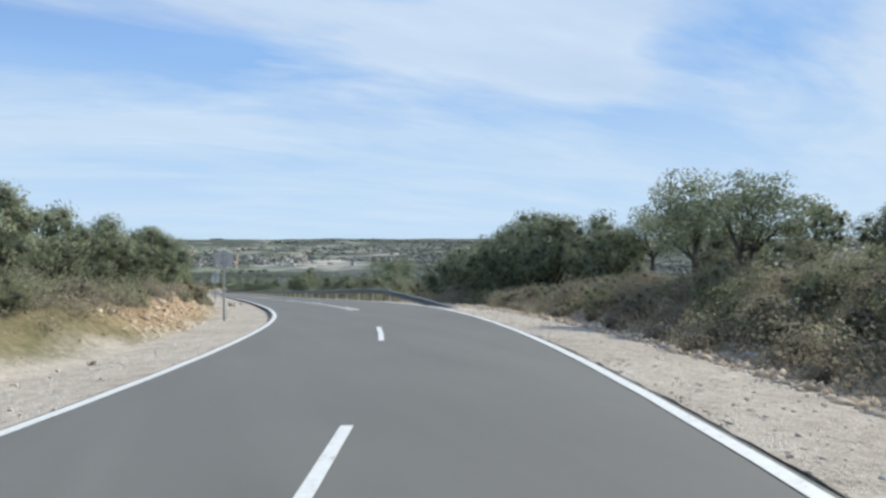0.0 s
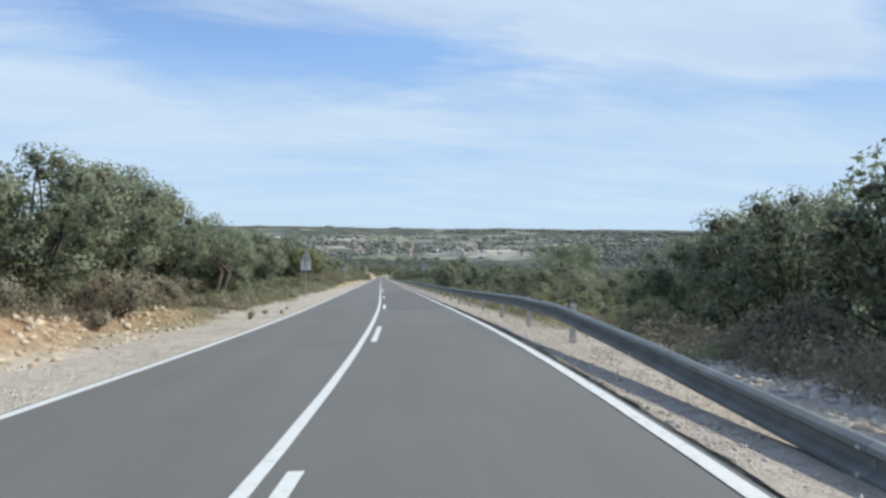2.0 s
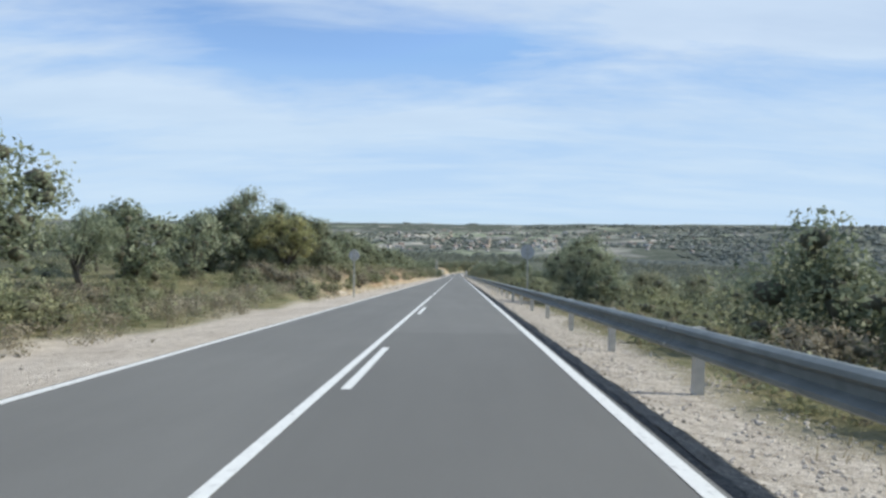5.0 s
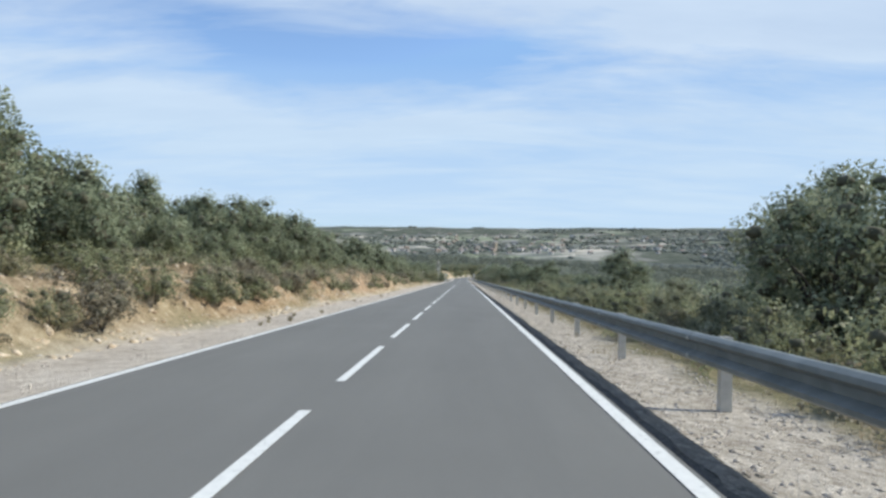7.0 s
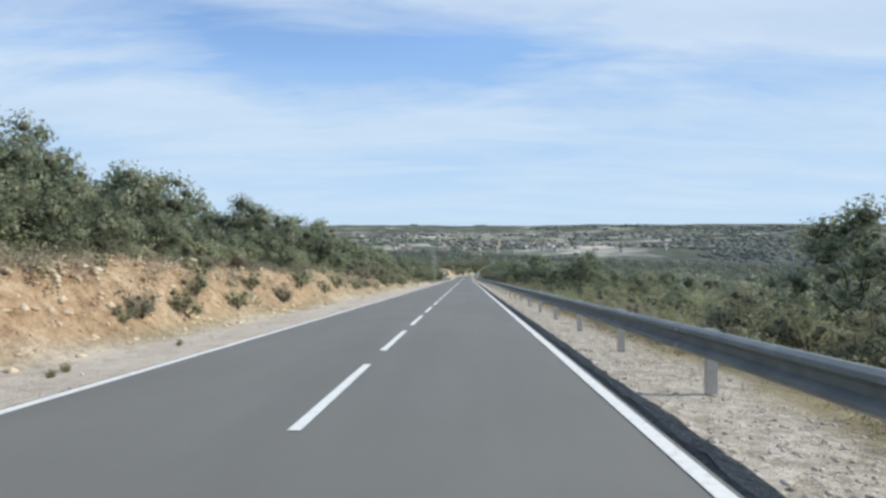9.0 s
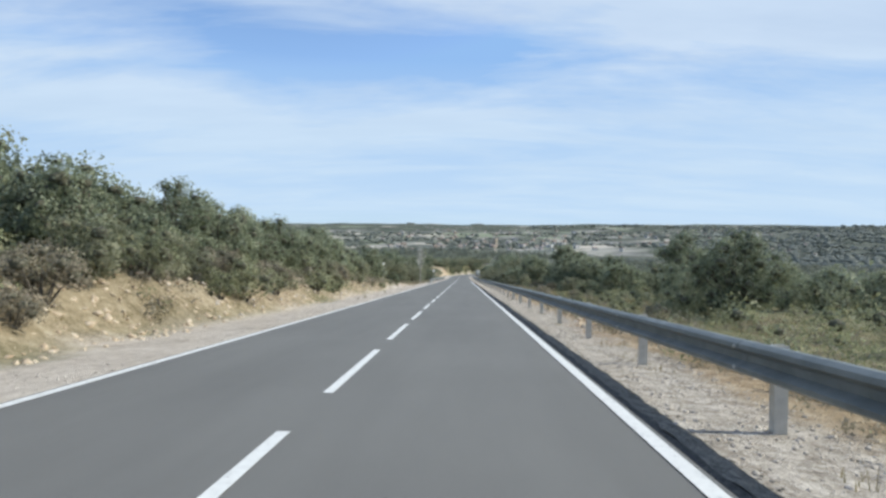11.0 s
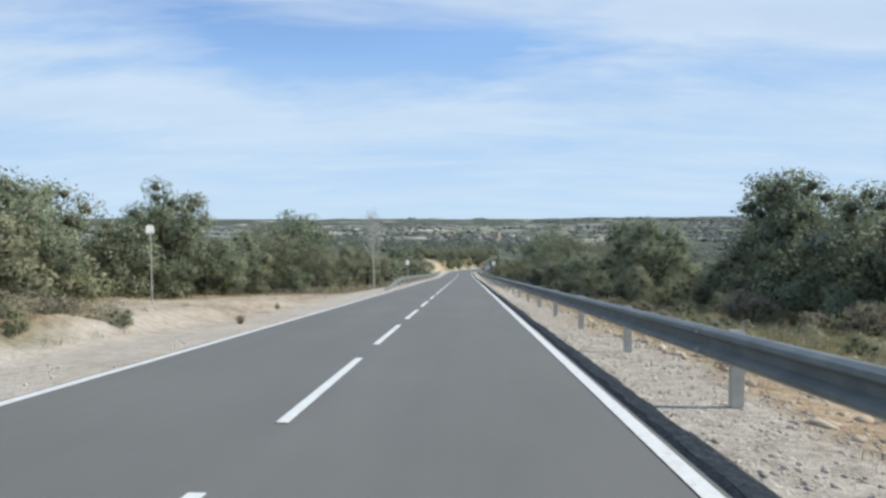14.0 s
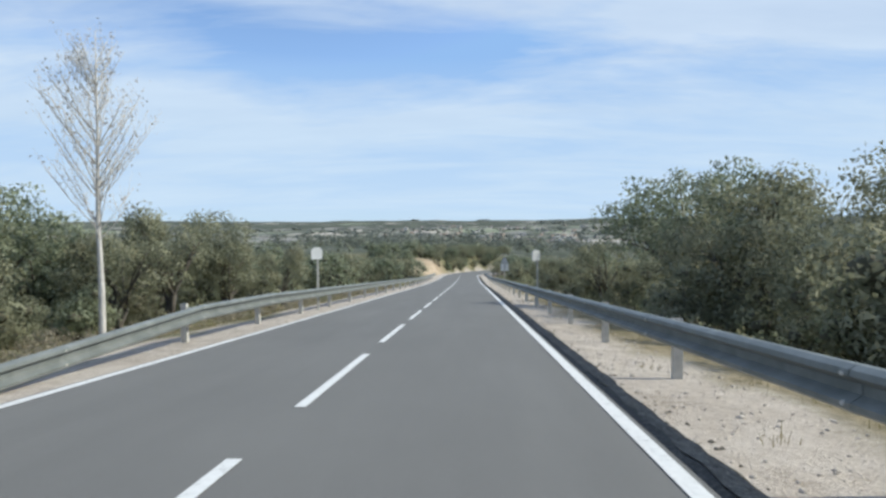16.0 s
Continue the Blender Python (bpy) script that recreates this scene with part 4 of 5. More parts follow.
# trees that stand out beside the road: kind, s, u, height
def plant_to(key, s, u, top):
    """Plants a tree whose crown reaches top metres above the road beside it."""
    g = place(s, u)
    plant(key, s, u, top - (g.z - float(road_z(s))) + 0.05)


for key, s, u, top in [("open0", 15.2, 9.2, 4.3), ("open1", 13.5, 9.4, 3.9), ("open1", 18.2, 11.4, 4.0), ("open0", 20.6, 11.8, 4.1), ("near1", 22.4, 10.9, 3.6), ("near0", 27.4, 11.0, 4.8), ("near1", 30.0, 11.2, 5.1), ("near1", 32.2, 10.7, 4.1), ("near0", 35.6, 10.4, 3.8), ("near0", 38.0, 10.8, 3.6),
                       ("near0", 8.6, 12.8, 2.95), ("near1", 5.4, 14.4, 3.25), ("near0", 3.2, 15.0, 3.2), ("near1", 1.2, 14.6, 3.1), ("oak2", 10.8, 14.2, 3.0), ("back0", 14.3, 12.0, 3.3), ("near1", 12.4, 12.4, 3.1), ("oak2", 10.2, 12.6, 3.0), ("oak2", 16.0, 11.2, 3.1), ("oak0", 20.2, -10.6, 4.2), ("oak2", 23.0, -11.6, 3.6), ("oak1", 26.0, 13.0, 4.6), ("oak3", 32.0, 13.0, 4.2), ("open0", 76.2, 16.2, 5.1), ("open1", 78.3, 19.3, 5.1), ("oak2", 67.0, 14.0, 3.2), ("near1", 107.9, 10.5, 4.1), ("oak0", 111.2, 12.4, 4.6), ("oak0", 148.3, 16.0, 4.1), ("near1", 183.4, 12.4, 3.3), ("oak0", 201.5, 17.0, 4.5),
                       ("oak3", 222.0, 17.0, 3.8), ("near0", 234.8, 14.6, 5.65), ("near1", 228.6, 14.0, 4.0), ("oak2", 224.2, 15.0, 3.3), ("oak2", 220.6, 14.2, 3.5), ("near0", 246.6, 11.5, 4.7), ("near1", 243.6, 11.8, 4.3), ("open1", 269.2, 9.6, 5.5), ("open0", 265.6, 10.4, 5.2), ("dull1", 262.4, 10.4, 4.7), ("dull0", 259.6, 12.0, 4.4), ("dull0", 258.0, 8.9, 2.9), ("dull1", 261.4, 8.6, 3.0), ("dull0", 264.8, 8.8, 3.2), ("shrub5", 254.6, 8.8, 2.5),
                       ("oak3", 37.5, -11.4, 5.2), ("oak0", 33.9, -10.3, 4.8), ("near1", 38.2, -8.9, 4.8), ("near0", 42.4, -9.1, 5.4), ("wood0", 45.5, -9.4, 5.4), ("wood1", 48.4, -9.4, 5.2), ("wood0", 50.8, -11.6, 5.0), ("open1", 54.0, -8.6, 4.7), ("near1", 57.6, -9.4, 4.2), ("wood1", 60.8, -9.2, 4.4), ("oak1", 72.6, -10.2, 5.4), ("oak3", 75.4, -10.6, 5.2), ("oak2", 63.7, -11.0, 4.2), ("open0", 69.8, -11.2, 4.1),
                       ("yellow", 98.6, -9.6, 5.4), ("near0", 105.6, -9.6, 5.6), ("oak0", 99.0, -12.0, 6.5), ("oak1", 103.0, -11.2, 6.5), ("oak3", 107.2, -11.8, 6.3), ("oak2", 112.0, -12.0, 5.5), ("oak0", 117.0, -11.5, 5.3), ("oak3", 122.3, -11.5, 5.5), ("oak0", 127.4, -11.6, 5.8), ("oak1", 130.4, -11.6, 6.3), ("oak3", 134.8, -11.4, 6.0), ("oak2", 139.2, -11.2, 5.9), ("oak1", 143.6, -12.0, 6.3), ("oak3", 149.6, -11.6, 6.0), ("oak0", 157.0, -10.6, 5.5), ("oak3", 164.0, -10.3, 5.6), ("oak1", 171.5, -10.2, 5.9), ("oak2", 177.5, -10.8, 5.2),
                       ("oak1", 183.2, -10.6, 5.3), ("oak2", 187.4, -10.4, 4.9), ("oak0", 191.8, -11.2, 4.9), ("oak3", 196.3, -11.0, 5.1), ("oak2", 201.0, -10.6, 4.9), ("oak0", 205.6, -10.6, 5.0), ("oak1", 209.6, -11.4, 5.5), ("oak2", 212.4, -11.8, 5.1), ("oak0", 215.2, -12.0, 5.3), ("oak3", 219.4, -12.0, 5.3), ("oak2", 222.4, -11.8, 4.4), ("wood1", 235.6, -11.3, 5.3), ("oak2", 225.6, -11.6, 4.2), ("oak3", 230.9, -13.6, 4.9), ("oak0", 236.8, -13.2, 4.2), ("oak2", 233.6, -12.2, 3.6), ("oak2", 240.2, -12.0, 3.5), ("near1", 243.6, -11.4, 3.4), ("oak2", 227.8, -12.6, 3.8),
                       ("open1", 262.5, -13.0, 4.3), ("dull0", 247.4, -11.0, 4.2), ("open1", 251.8, -10.4, 5.6), ("open1", 249.6, -13.0, 4.4), ("dull0", 256.6, -10.6, 4.2), ("dull1", 265.6, -9.2, 4.0), ("dull0", 270.4, -9.2, 4.1)]:
    plant_to(key, s, u, top)

plants = random.Random(7)


def grove(s0, s1, u0, u1, count, kinds, hmin, hmax, gap):
    """Scatters plants over a stretch of roadside, keeping a gap between them."""
    done = []
    tries = 0
    while len(done) < count and tries < count * 30:
        tries += 1
        s, u = plants.uniform(s0, s1), plants.uniform(u0, u1)
        if bare(s, u) or any((s - a) ** 2 + (u - b) ** 2 < gap * gap for a, b in done):
            continue
        done.append((s, u))
        plant(plants.choice(kinds), s, u, plants.uniform(hmin, hmax), rng=plants)


BACK, DULLS = ["back0", "back1", "back2"], ["farther_dull0", "farther_dull1"]
# left side
grove(12, 32, -22, -12, 7, BACK, 3.6, 4.6, 3.0)
grove(40, 62, -26, -13, 12, ["wood0", "wood1", "open0"], 3.8, 4.8, 3.0)
grove(58, 96, -24, -12, 22, BACK + ["open0", "open1"], 3.2, 4.2, 2.6)
grove(96, 178, -11.2, -9.6, 30, ["oak2", "shrub4"], 1.8, 2.8, 1.9)
grove(96, 178, -17, -13, 30, BACK, 3.6, 4.6, 2.2)
grove(178, 206, -11.2, -9.6, 12, ["oak2", "shrub4"], 1.8, 2.8, 1.9)
grove(178, 228, -17, -12.5, 22, BACK, 3.4, 4.4, 2.1)
grove(224, 248, -15, -9.9, 20, ["shrub4", "oak2", "shrub4", "shrub5"], 2.2, 3.2, 1.7)
grove(246, 276, -13, -7.6, 14, ["dull0", "dull1", "dull0"], 2.8, 3.7, 2.2)
grove(243, 274, -15, -8.2, 30, ["shrub5", "shrub4", "shrub5"], 1.3, 2.3, 1.3)
grove(240, 350, -24, -13, 44, BACK + DULLS, 3.2, 4.0, 2.4)
grove(276, 350, -13, -6.8, 26, DULLS + ["back1"], 2.8, 3.8, 2.3)
# right side
grove(40, 76, 8.6, 24, 46, ["shrub4", "shrub5", "shrub4", "back1"], 2.3, 3.5, 1.7)
grove(76, 100, 9.5, 24, 22, ["shrub4", "shrub5", "shrub5"], 1.8, 2.8, 1.9)
grove(112, 186, 11, 24, 28, ["shrub4", "shrub5", "shrub4"], 1.5, 2.8, 2.2)
grove(188, 242, 13, 25, 40, ["oak2", "shrub4", "back1", "back1"], 1.9, 3.1, 2.2)
grove(246, 276, 7.6, 18, 18, ["oak2", "shrub5", "dull1", "shrub4"], 2.2, 3.3, 2.0)
grove(272, 345, 7.2, 18, 36, DULLS + ["shrub5", "back1"], 2.4, 3.8, 2.1)
grove(342, 366, 5.4, 9.5, 9, DULLS, 2.0, 3.0, 1.8)
grove(357, 396, -13, -5.4, 60, DULLS + ["back1", "oak2", "shrub4"], 2.2, 3.4, 1.5)
grove(350, 372, -18, -11.5, 10, BACK, 2.4, 3.4, 2.2)
grove(346, 372, 6.5, 20, 14, ["oak2", "dull0", "oak0"], 3.0, 4.2, 2.4)

# bushes that stand out close to the verge
for key, s, u, height in [("shrub5", 14.2, 8.6, 1.5), ("shrub5", 12.0, 8.8, 1.5), ("near1", 91.6, 7.7, 3.6), ("shrub5", 93.4, 8.0, 2.3), ("shrub4", 89.2, 8.3, 2.4), ("shrub5", 172.2, -7.4, 1.9), ("shrub0", 174.4, -6.9, 1.6), ("shrub5", 176.8, -7.3, 1.8), ("shrub2", 179.2, -6.8, 1.3), ("shrub1", 181.0, -6.9, 1.2), ("shrub2", 170.4, -6.7, 1.3), ("shrub5", 194.5, -7.1, 1.7), ("shrub2", 196.6, -6.8, 1.3), ("shrub0", 192.5, -7.3, 1.7)]:
    plant(key, s, u, height)

# bushes rooted in the cut bank on the left: s, u, width
BANK_BUSHES = [(98.3, -6.1, 0.9), (100.4, -5.9, 0.8), (102.8, -6.2, 1.3), (105.2, -6.0, 1.7), (107.9, -6.3, 1.4), (110.7, -5.9, 1.5), (95.3, -6.3, 0.9), (110.9, -6.0, 0.7), (112.0, -6.3, 1.2), (114.0, -6.0, 1.25), (115.9, -5.9, 0.7), (119.5, -7.1, 1.0), (122.5, -7.0, 1.9), (124.1, -6.8, 1.6), (125.5, -6.6, 1.3), (126.6, -6.0, 1.4), (128.2, -5.9, 1.35), (130.6, -6.0, 1.3),
               (131.6, -6.0, 1.6), (129.8, -7.3, 1.1), (121.1, -7.0, 0.6), (127.2, -6.8, 0.8), (137.6, -5.7, 0.85), (138.4, -5.8, 1.2), (140.4, -5.8, 1.3), (141.9, -6.2, 1.5), (144.0, -5.9, 1.2), (146.6, -6.4, 1.5), (149.0, -6.0, 1.3), (152.5, -6.3, 1.4), (156.0, -6.0, 1.3), (160.0, -6.3, 1.5), (164.5, -6.0, 1.3), (169.0, -6.2, 1.4), (178.9, -6.1, 2.0), (177.2, -6.1, 1.1), (177.9, -6.6, 1.2), (181.8, -5.8, 1.4), (183.6, -6.4, 1.3),
               (188.9, -6.0, 1.5), (190.6, -6.5, 1.2), (192.3, -6.0, 1.2), (194.5, -6.2, 1.6), (195.8, -6.5, 1.5), (199.4, -6.5, 0.9), (202.1, -6.2, 1.4), (203.9, -6.6, 1.2), (205.9, -5.9, 0.9), (208.5, -6.3, 1.2), (211.5, -5.9, 1.0), (212.4, -5.9, 0.7), (214.1, -6.1, 0.9), (215.4, -7.4, 1.8), (217.2, -6.9, 1.3), (219.5, -7.3, 1.0), (220.5, -6.2, 0.8), (223.0, -5.9, 0.9)]
for i, (s, u, wide) in enumerate(BANK_BUSHES):
    key, ratio = [("shrub0", 0.83), ("shrub1", 0.73), ("shrub0", 0.7), ("shrub2", 0.69), ("shrub1", 0.8)][i % 5]
    plant(key, s, u, wide * ratio * (1.05 if s < 119 or 170 < s < 200 else 0.78))



def dry_tuft():
    """An upright tuft of brown stalks with a few leaves."""
    rng = np.random.RandomState(91)
    root = new("dry_tuft", None)
    verts, faces = [], []
    for i in range(46):
        a, lean = rng.uniform(0, 6.28), rng.uniform(0.05, 0.55)
        foot = Vector((rng.normal(0, 0.05), rng.normal(0, 0.05), -0.03))
        top = foot + Vector((math.cos(a) * lean, math.sin(a) * lean, rng.uniform(0.45, 1.0)))
        tube(verts, faces, [foot, foot.lerp(top, 0.6) + Vector((0, 0, 0.05)), top], [0.016, 0.012, 0.004], 3, 0 if i else None)
    mesh_ob("straw", verts, faces, STRAW, root)
    c = rng.normal(0, 0.16, (30, 3)) + np.array([0, 0, 0.45])
    leaves = new("foliage", crown_mesh("foliage", leaf_cards(rng, c, np.full(30, 0.14), 170, 0.045, 0.1), None, BROWN_LEAF))
    leaves.parent = root
    return root


pattern("tuft", park(dry_tuft(), "small dry brown tuft on the gravel verge", "plant", "dry tufts"), 1.0)
# small dry tufts on the gravel of the left verge
for s, u, tall in [(42.7, -4.35, 0.36), (41.6, -4.15, 0.2), (44.5, -4.25, 0.28), (44.2, -3.6, 0.26), (47.2, -3.9, 0.2), (110.4, -4.2, 0.2), (109.4, -4.1, 0.2), (111.0, -3.75, 0.28), (113.3, -4.3, 0.2), (114.9, -3.75, 0.22), (133.9, -4.3, 0.25), (133.4, -4.15, 0.2), (126.5, -4.4, 0.12), (136.9, -4.15, 0.2), (193.4, -4.3, 0.22), (225.5, -4.25, 0.36), (215.7, -4.3, 0.2), (208.9, -3.85, 0.14), (231.4, -5.2, 0.32)]:
    plant("tuft", s, u, tall)

# shrubs
grove(-2, 44, -10, -6.2, 24, ["shrub0", "shrub1", "shrub2", "shrub3"], 0.4, 0.9, 1.0)
grove(44, 64, -7.6, -5.9, 14, ["shrub1", "shrub2", "shrub2"], 0.35, 0.75, 0.8)
grove(55, 74, -10, -7.2, 12, ["shrub0", "shrub4", "shrub1"], 0.9, 1.7, 1.2)
grove(64, 96, -11, -6.0, 22, ["shrub0", "shrub1", "shrub2", "shrub1"], 0.5, 1.5, 1.0)
grove(96, 175, -9.4, -6.6, 50, ["shrub0", "shrub1", "shrub2", "shrub3"], 0.35, 0.75, 0.9)
grove(175, 240, -9.5, -6.4, 36, ["shrub0", "shrub1", "shrub2", "shrub3"], 0.35, 0.75, 0.9)
grove(92, 118, -8.6, -5.9, 20, ["shrub1", "shrub2", "shrub2", "shrub0"], 0.7, 1.2, 0.9)
grove(170, 206, -8.8, -6.4, 16, ["shrub1", "shrub2", "shrub0"], 0.5, 0.9, 1.1)
grove(28, 46, -8.6, -6.2, 9, ["shrub1", "shrub2", "shrub0"], 0.8, 1.5, 1.1)
grove(90, 142, 6.6, 9.4, 26, ["shrub0", "shrub5", "shrub1"], 1.2, 2.0, 1.2)
grove(236, 268, 7.0, 10.0, 16, ["shrub0", "shrub5", "shrub5"], 1.5, 2.4, 1.3)
grove(8, 40, 7.3, 8.8, 30, ["shrub2", "shrub1", "shrub2"], 0.5, 0.85, 0.85)
grove(2, 17, 6.2, 9.0, 34, ["shrub2", "shrub1", "shrub0", "shrub2"], 0.55, 1.05, 0.75)
grove(-4, 10, 6.4, 13, 24, ["shrub0", "shrub1", "shrub2", "shrub2"], 0.7, 1.4, 0.9)
grove(26, 110, 6.4, 10.5, 40, ["shrub0", "shrub1", "shrub5", "shrub2"], 0.7, 1.6, 1.2)
grove(110, 250, 7.0, 13, 40, ["shrub0", "shrub1", "shrub2"], 0.4, 1.1, 1.4)
grove(0, 224, -5.2, -4.1, 16, ["tuft"], 0.12, 0.22, 3.0)
grove(16, 29, 6.3, 8.4, 22, ["shrub2", "shrub1", "shrub2"], 0.5, 0.9, 0.8)
grove(7, 22, 5.6, 6.6, 16, ["shrub3", "shrub2"], 0.25, 0.5, 0.6)
grove(107, 122, -7.4, -5.8, 12, ["shrub0", "shrub1", "shrub2"], 0.6, 1.15, 0.8)
plant("near0", 41.4, 10.6, 3.6)
plant("oak3", 28.6, -11.4, 4.2)
grove(208, 250, 11.6, 14.2, 34, ["shrub4", "shrub0", "shrub5", "shrub4"], 1.1, 2.1, 1.1)
grove(178, 248, 5.8, 11.2, 70, ["shrub1", "shrub3", "tuft", "shrub2", "shrub1"], 0.25, 0.65, 1.1)
plant("near1", 237.6, 16.4, 5.0)
plant("near0", 231.6, 16.2, 4.4)
plant("oak1", 24.8, -12.4, 4.0)


def clump_stuff(name, count, zones, rmin, rmax, cards, size, mat, label, category, seed, core=0.6, flat=0.7):
    """Joins many leafy clumps on the ground into one object; zones: s0, s1, u0, u1, weight."""
    rng = np.random.RandomState(seed)
    w = np.array([q[4] for q in zones], float)
    z = np.array(zones)[rng.choice(len(zones), count, p=w / w.sum())]
    s, u = z[:, 0] + (z[:, 1] - z[:, 0]) * rng.uniform(size=count), z[:, 2] + (z[:, 3] - z[:, 2]) * rng.uniform(size=count)
    open_ground = bare(s, u)
    s, u = s[~open_ground], u[~open_ground]
    count = len(s)
    x, y = road_xy(s, u)
    r = rmin + (rmax - rmin) * rng.uniform(size=count) ** 1.5
    c = np.stack([x, y, ground_z(x, y) + r * (0.35 + 0.3 * rng.uniform(size=count))], -1)
    quads = leaf_cards(rng, c, r, count * cards, size, 0.25)
    ob = new(name, crown_mesh(name, quads, cores(rng, c, r, core) if core else None, mat))
    return tagged(ob, label, category, kind="stuff")


LOW = [(-6, 44, -12, -7.2, 1.3), (44, 64, -7.8, -5.6, 1.6), (64, 96, -14, -5.7, 3), (96, 240, -10.5, -5.9, 7), (240, 300, -14, -6, 2), (-6, 10, 6.0, 16, 4), (10, 30, 7.0, 12, 2), (30, 110, 5.0, 12, 7), (110, 182, 5.2, 14, 4.5), (182, 250, 9, 14, 1.2), (250, 345, 5.8, 11, 3)]
clump_stuff("undergrowth", 2700, LOW, 0.14, 0.5, 80, 0.066, SHRUB_LEAF, "low olive-green undergrowth along the road", "undergrowth", 21, 0.0)
clump_stuff("heath", 2600, LOW, 0.12, 0.42, 75, 0.06, BROWN_LEAF, "low brown heath and dry twigs along the road", "undergrowth", 22, 0.0)
SCRUB = [(-6, 20, 12, 20, 1.5), (34, 110, 7.2, 24, 7), (110, 190, 9, 28, 7), (190, 240, 13, 28, 4), (240, 345, 8, 20, 4.5), (40, 100, -22, -12, 2), (96, 235, -14, -9, 4), (240, 345, -16, -8, 2)]
clump_stuff("heath_slope", 1330, [(-8, 11, 5.5, 13, 3), (10, 34, 6.2, 9, 2.2), (6, 24, 5.4, 6.4, 0.5), (-6, 16, -10, -6.0, 1.5), (18, 40, -8.6, -6.4, 0.9)], 0.22, 0.6, 170, 0.05, BROWN_LEAF, "brown-green heath covering the roadside slope", "undergrowth", 27, 0.0)
clump_stuff("broom_slope", 640, [(-8, 11, 5.9, 14, 3), (10, 30, 8.4, 12, 0.8), (-6, 22, -11, -7.0, 0.7)], 0.3, 0.75, 190, 0.055, SHRUB_LEAF, "olive broom bushes on the roadside slope", "undergrowth", 28, 0.0)
clump_stuff("verge_heath", 3200, [(92, 184, 4.9, 6.4, 1.8), (40, 98, -9, -5.5, 3.5), (96, 225, -8.4, -6.2, 3.6), (240, 300, -10, -5.2, 3), (30, 250, 5.2, 8.4, 4)], 0.10, 0.38, 70, 0.05, BROWN_LEAF, "low grey-brown heath at the edge of the verge", "undergrowth", 29, 0.0)
clump_stuff("scrub", 1550, SCRUB, 0.4, 1.1, 190, 0.105, SHRUB_LEAF, "waist-high mixed evergreen scrub beyond the verge", "scrub", 24, 0.3)
clump_stuff("hillside_scrub", 2200, [(30, 430, 45, 320, 8), (-20, 110, 50, 260, 2), (60, 340, -260, -70, 3), (372, 470, -90, -18, 1), (350, 470, 22, 60, 1)], 1.4, 3.6, 46, 0.68, FAR_HAZED_LEAF, "dense dark evergreen scrub on the far slope", "woodland", 25, 0.0)
WOODS = [(345, 420, 9, 40, 1), (-10, 100, -80, -24, 3), (100, 350, -75, -15, 6), (36, 110, 20, 70, 6), (110, 350, 22, 90, 9), (110, 420, 80, 260, 7), (0, 110, 60, 260, 5), (350, 420, 8, 60, 2), (356, 440, -70, -15, 2), (-10, 300, -220, -75, 3)]
clump_stuff("woodland", 2600, WOODS, 1.0, 2.3, 40, 0.41, OAK_LEAF, "grey-green evergreen oak scrub covering the slopes", "woodland", 23, 0.35)


def poplar():
    """A slender pale tree with thin upswept branches and few leaves."""
    rng = np.random.RandomState(77)
    root = new("poplar", None)
    p0 = place(256.4, -5.7)
    root.location = p0
    verts, faces = [], []
    H = 6.3
    stem = [Vector((0, 0, -0.3)), Vector((0.02, 0, 1.2)), Vector((-0.03, 0.02, 2.6)), Vector((0.02, 0, 4.2)), Vector((0.03, 0, H))]
    tube(verts, faces, stem, [0.075, 0.06, 0.045, 0.028, 0.007], 7)
    tips = []
    for i in range(72):
        z = rng.uniform(2.2, 5.7)
        a = rng.uniform(0, 6.28)
        L = (0.4 + 1.5 * max(0.0, 1 - abs(z - 3.3) / 2.8)) * rng.uniform(0.6, 1.15)
        d = Vector((math.cos(a) * 0.62, math.sin(a) * 0.62, 0.85))
        b = Vector((0, 0, z))
        e = b + d * L
        tube(verts, faces, [b, b + d * L * 0.5 - Vector((0, 0, 0.05)), e], [0.011, 0.007, 0.003], 4, 0)
        root_v = len(verts) - 5
        tips += [(b.lerp(e, q)) for q in (0.45, 0.7, 0.9, 1.0)]
        for j in range(5):
            q = b.lerp(e, rng.uniform(0.3, 0.9))
            e2 = q + Vector((rng.uniform(-0.3, 0.3), rng.uniform(-0.3, 0.3), rng.uniform(0.2, 0.5)))
            tube(verts, faces, [q, e2], [0.005, 0.002], 3, root_v)
            tips.append(e2)
    mesh_ob("trunk", verts, faces, PALE_BARK, root, smooth_shade=True)
    c = np.array([tuple(t) for t in tips])
    leaves = new("crown", crown_mesh("crown", leaf_cards(rng, c, np.full(len(c), 0.18), 1000, 0.05, 0.1), None, POPLAR_LEAF))
    leaves.parent = root
    tagged(root, "slender almost bare poplar with a pale trunk behind the guard rail", "tree", "roadside trees")


poplar()


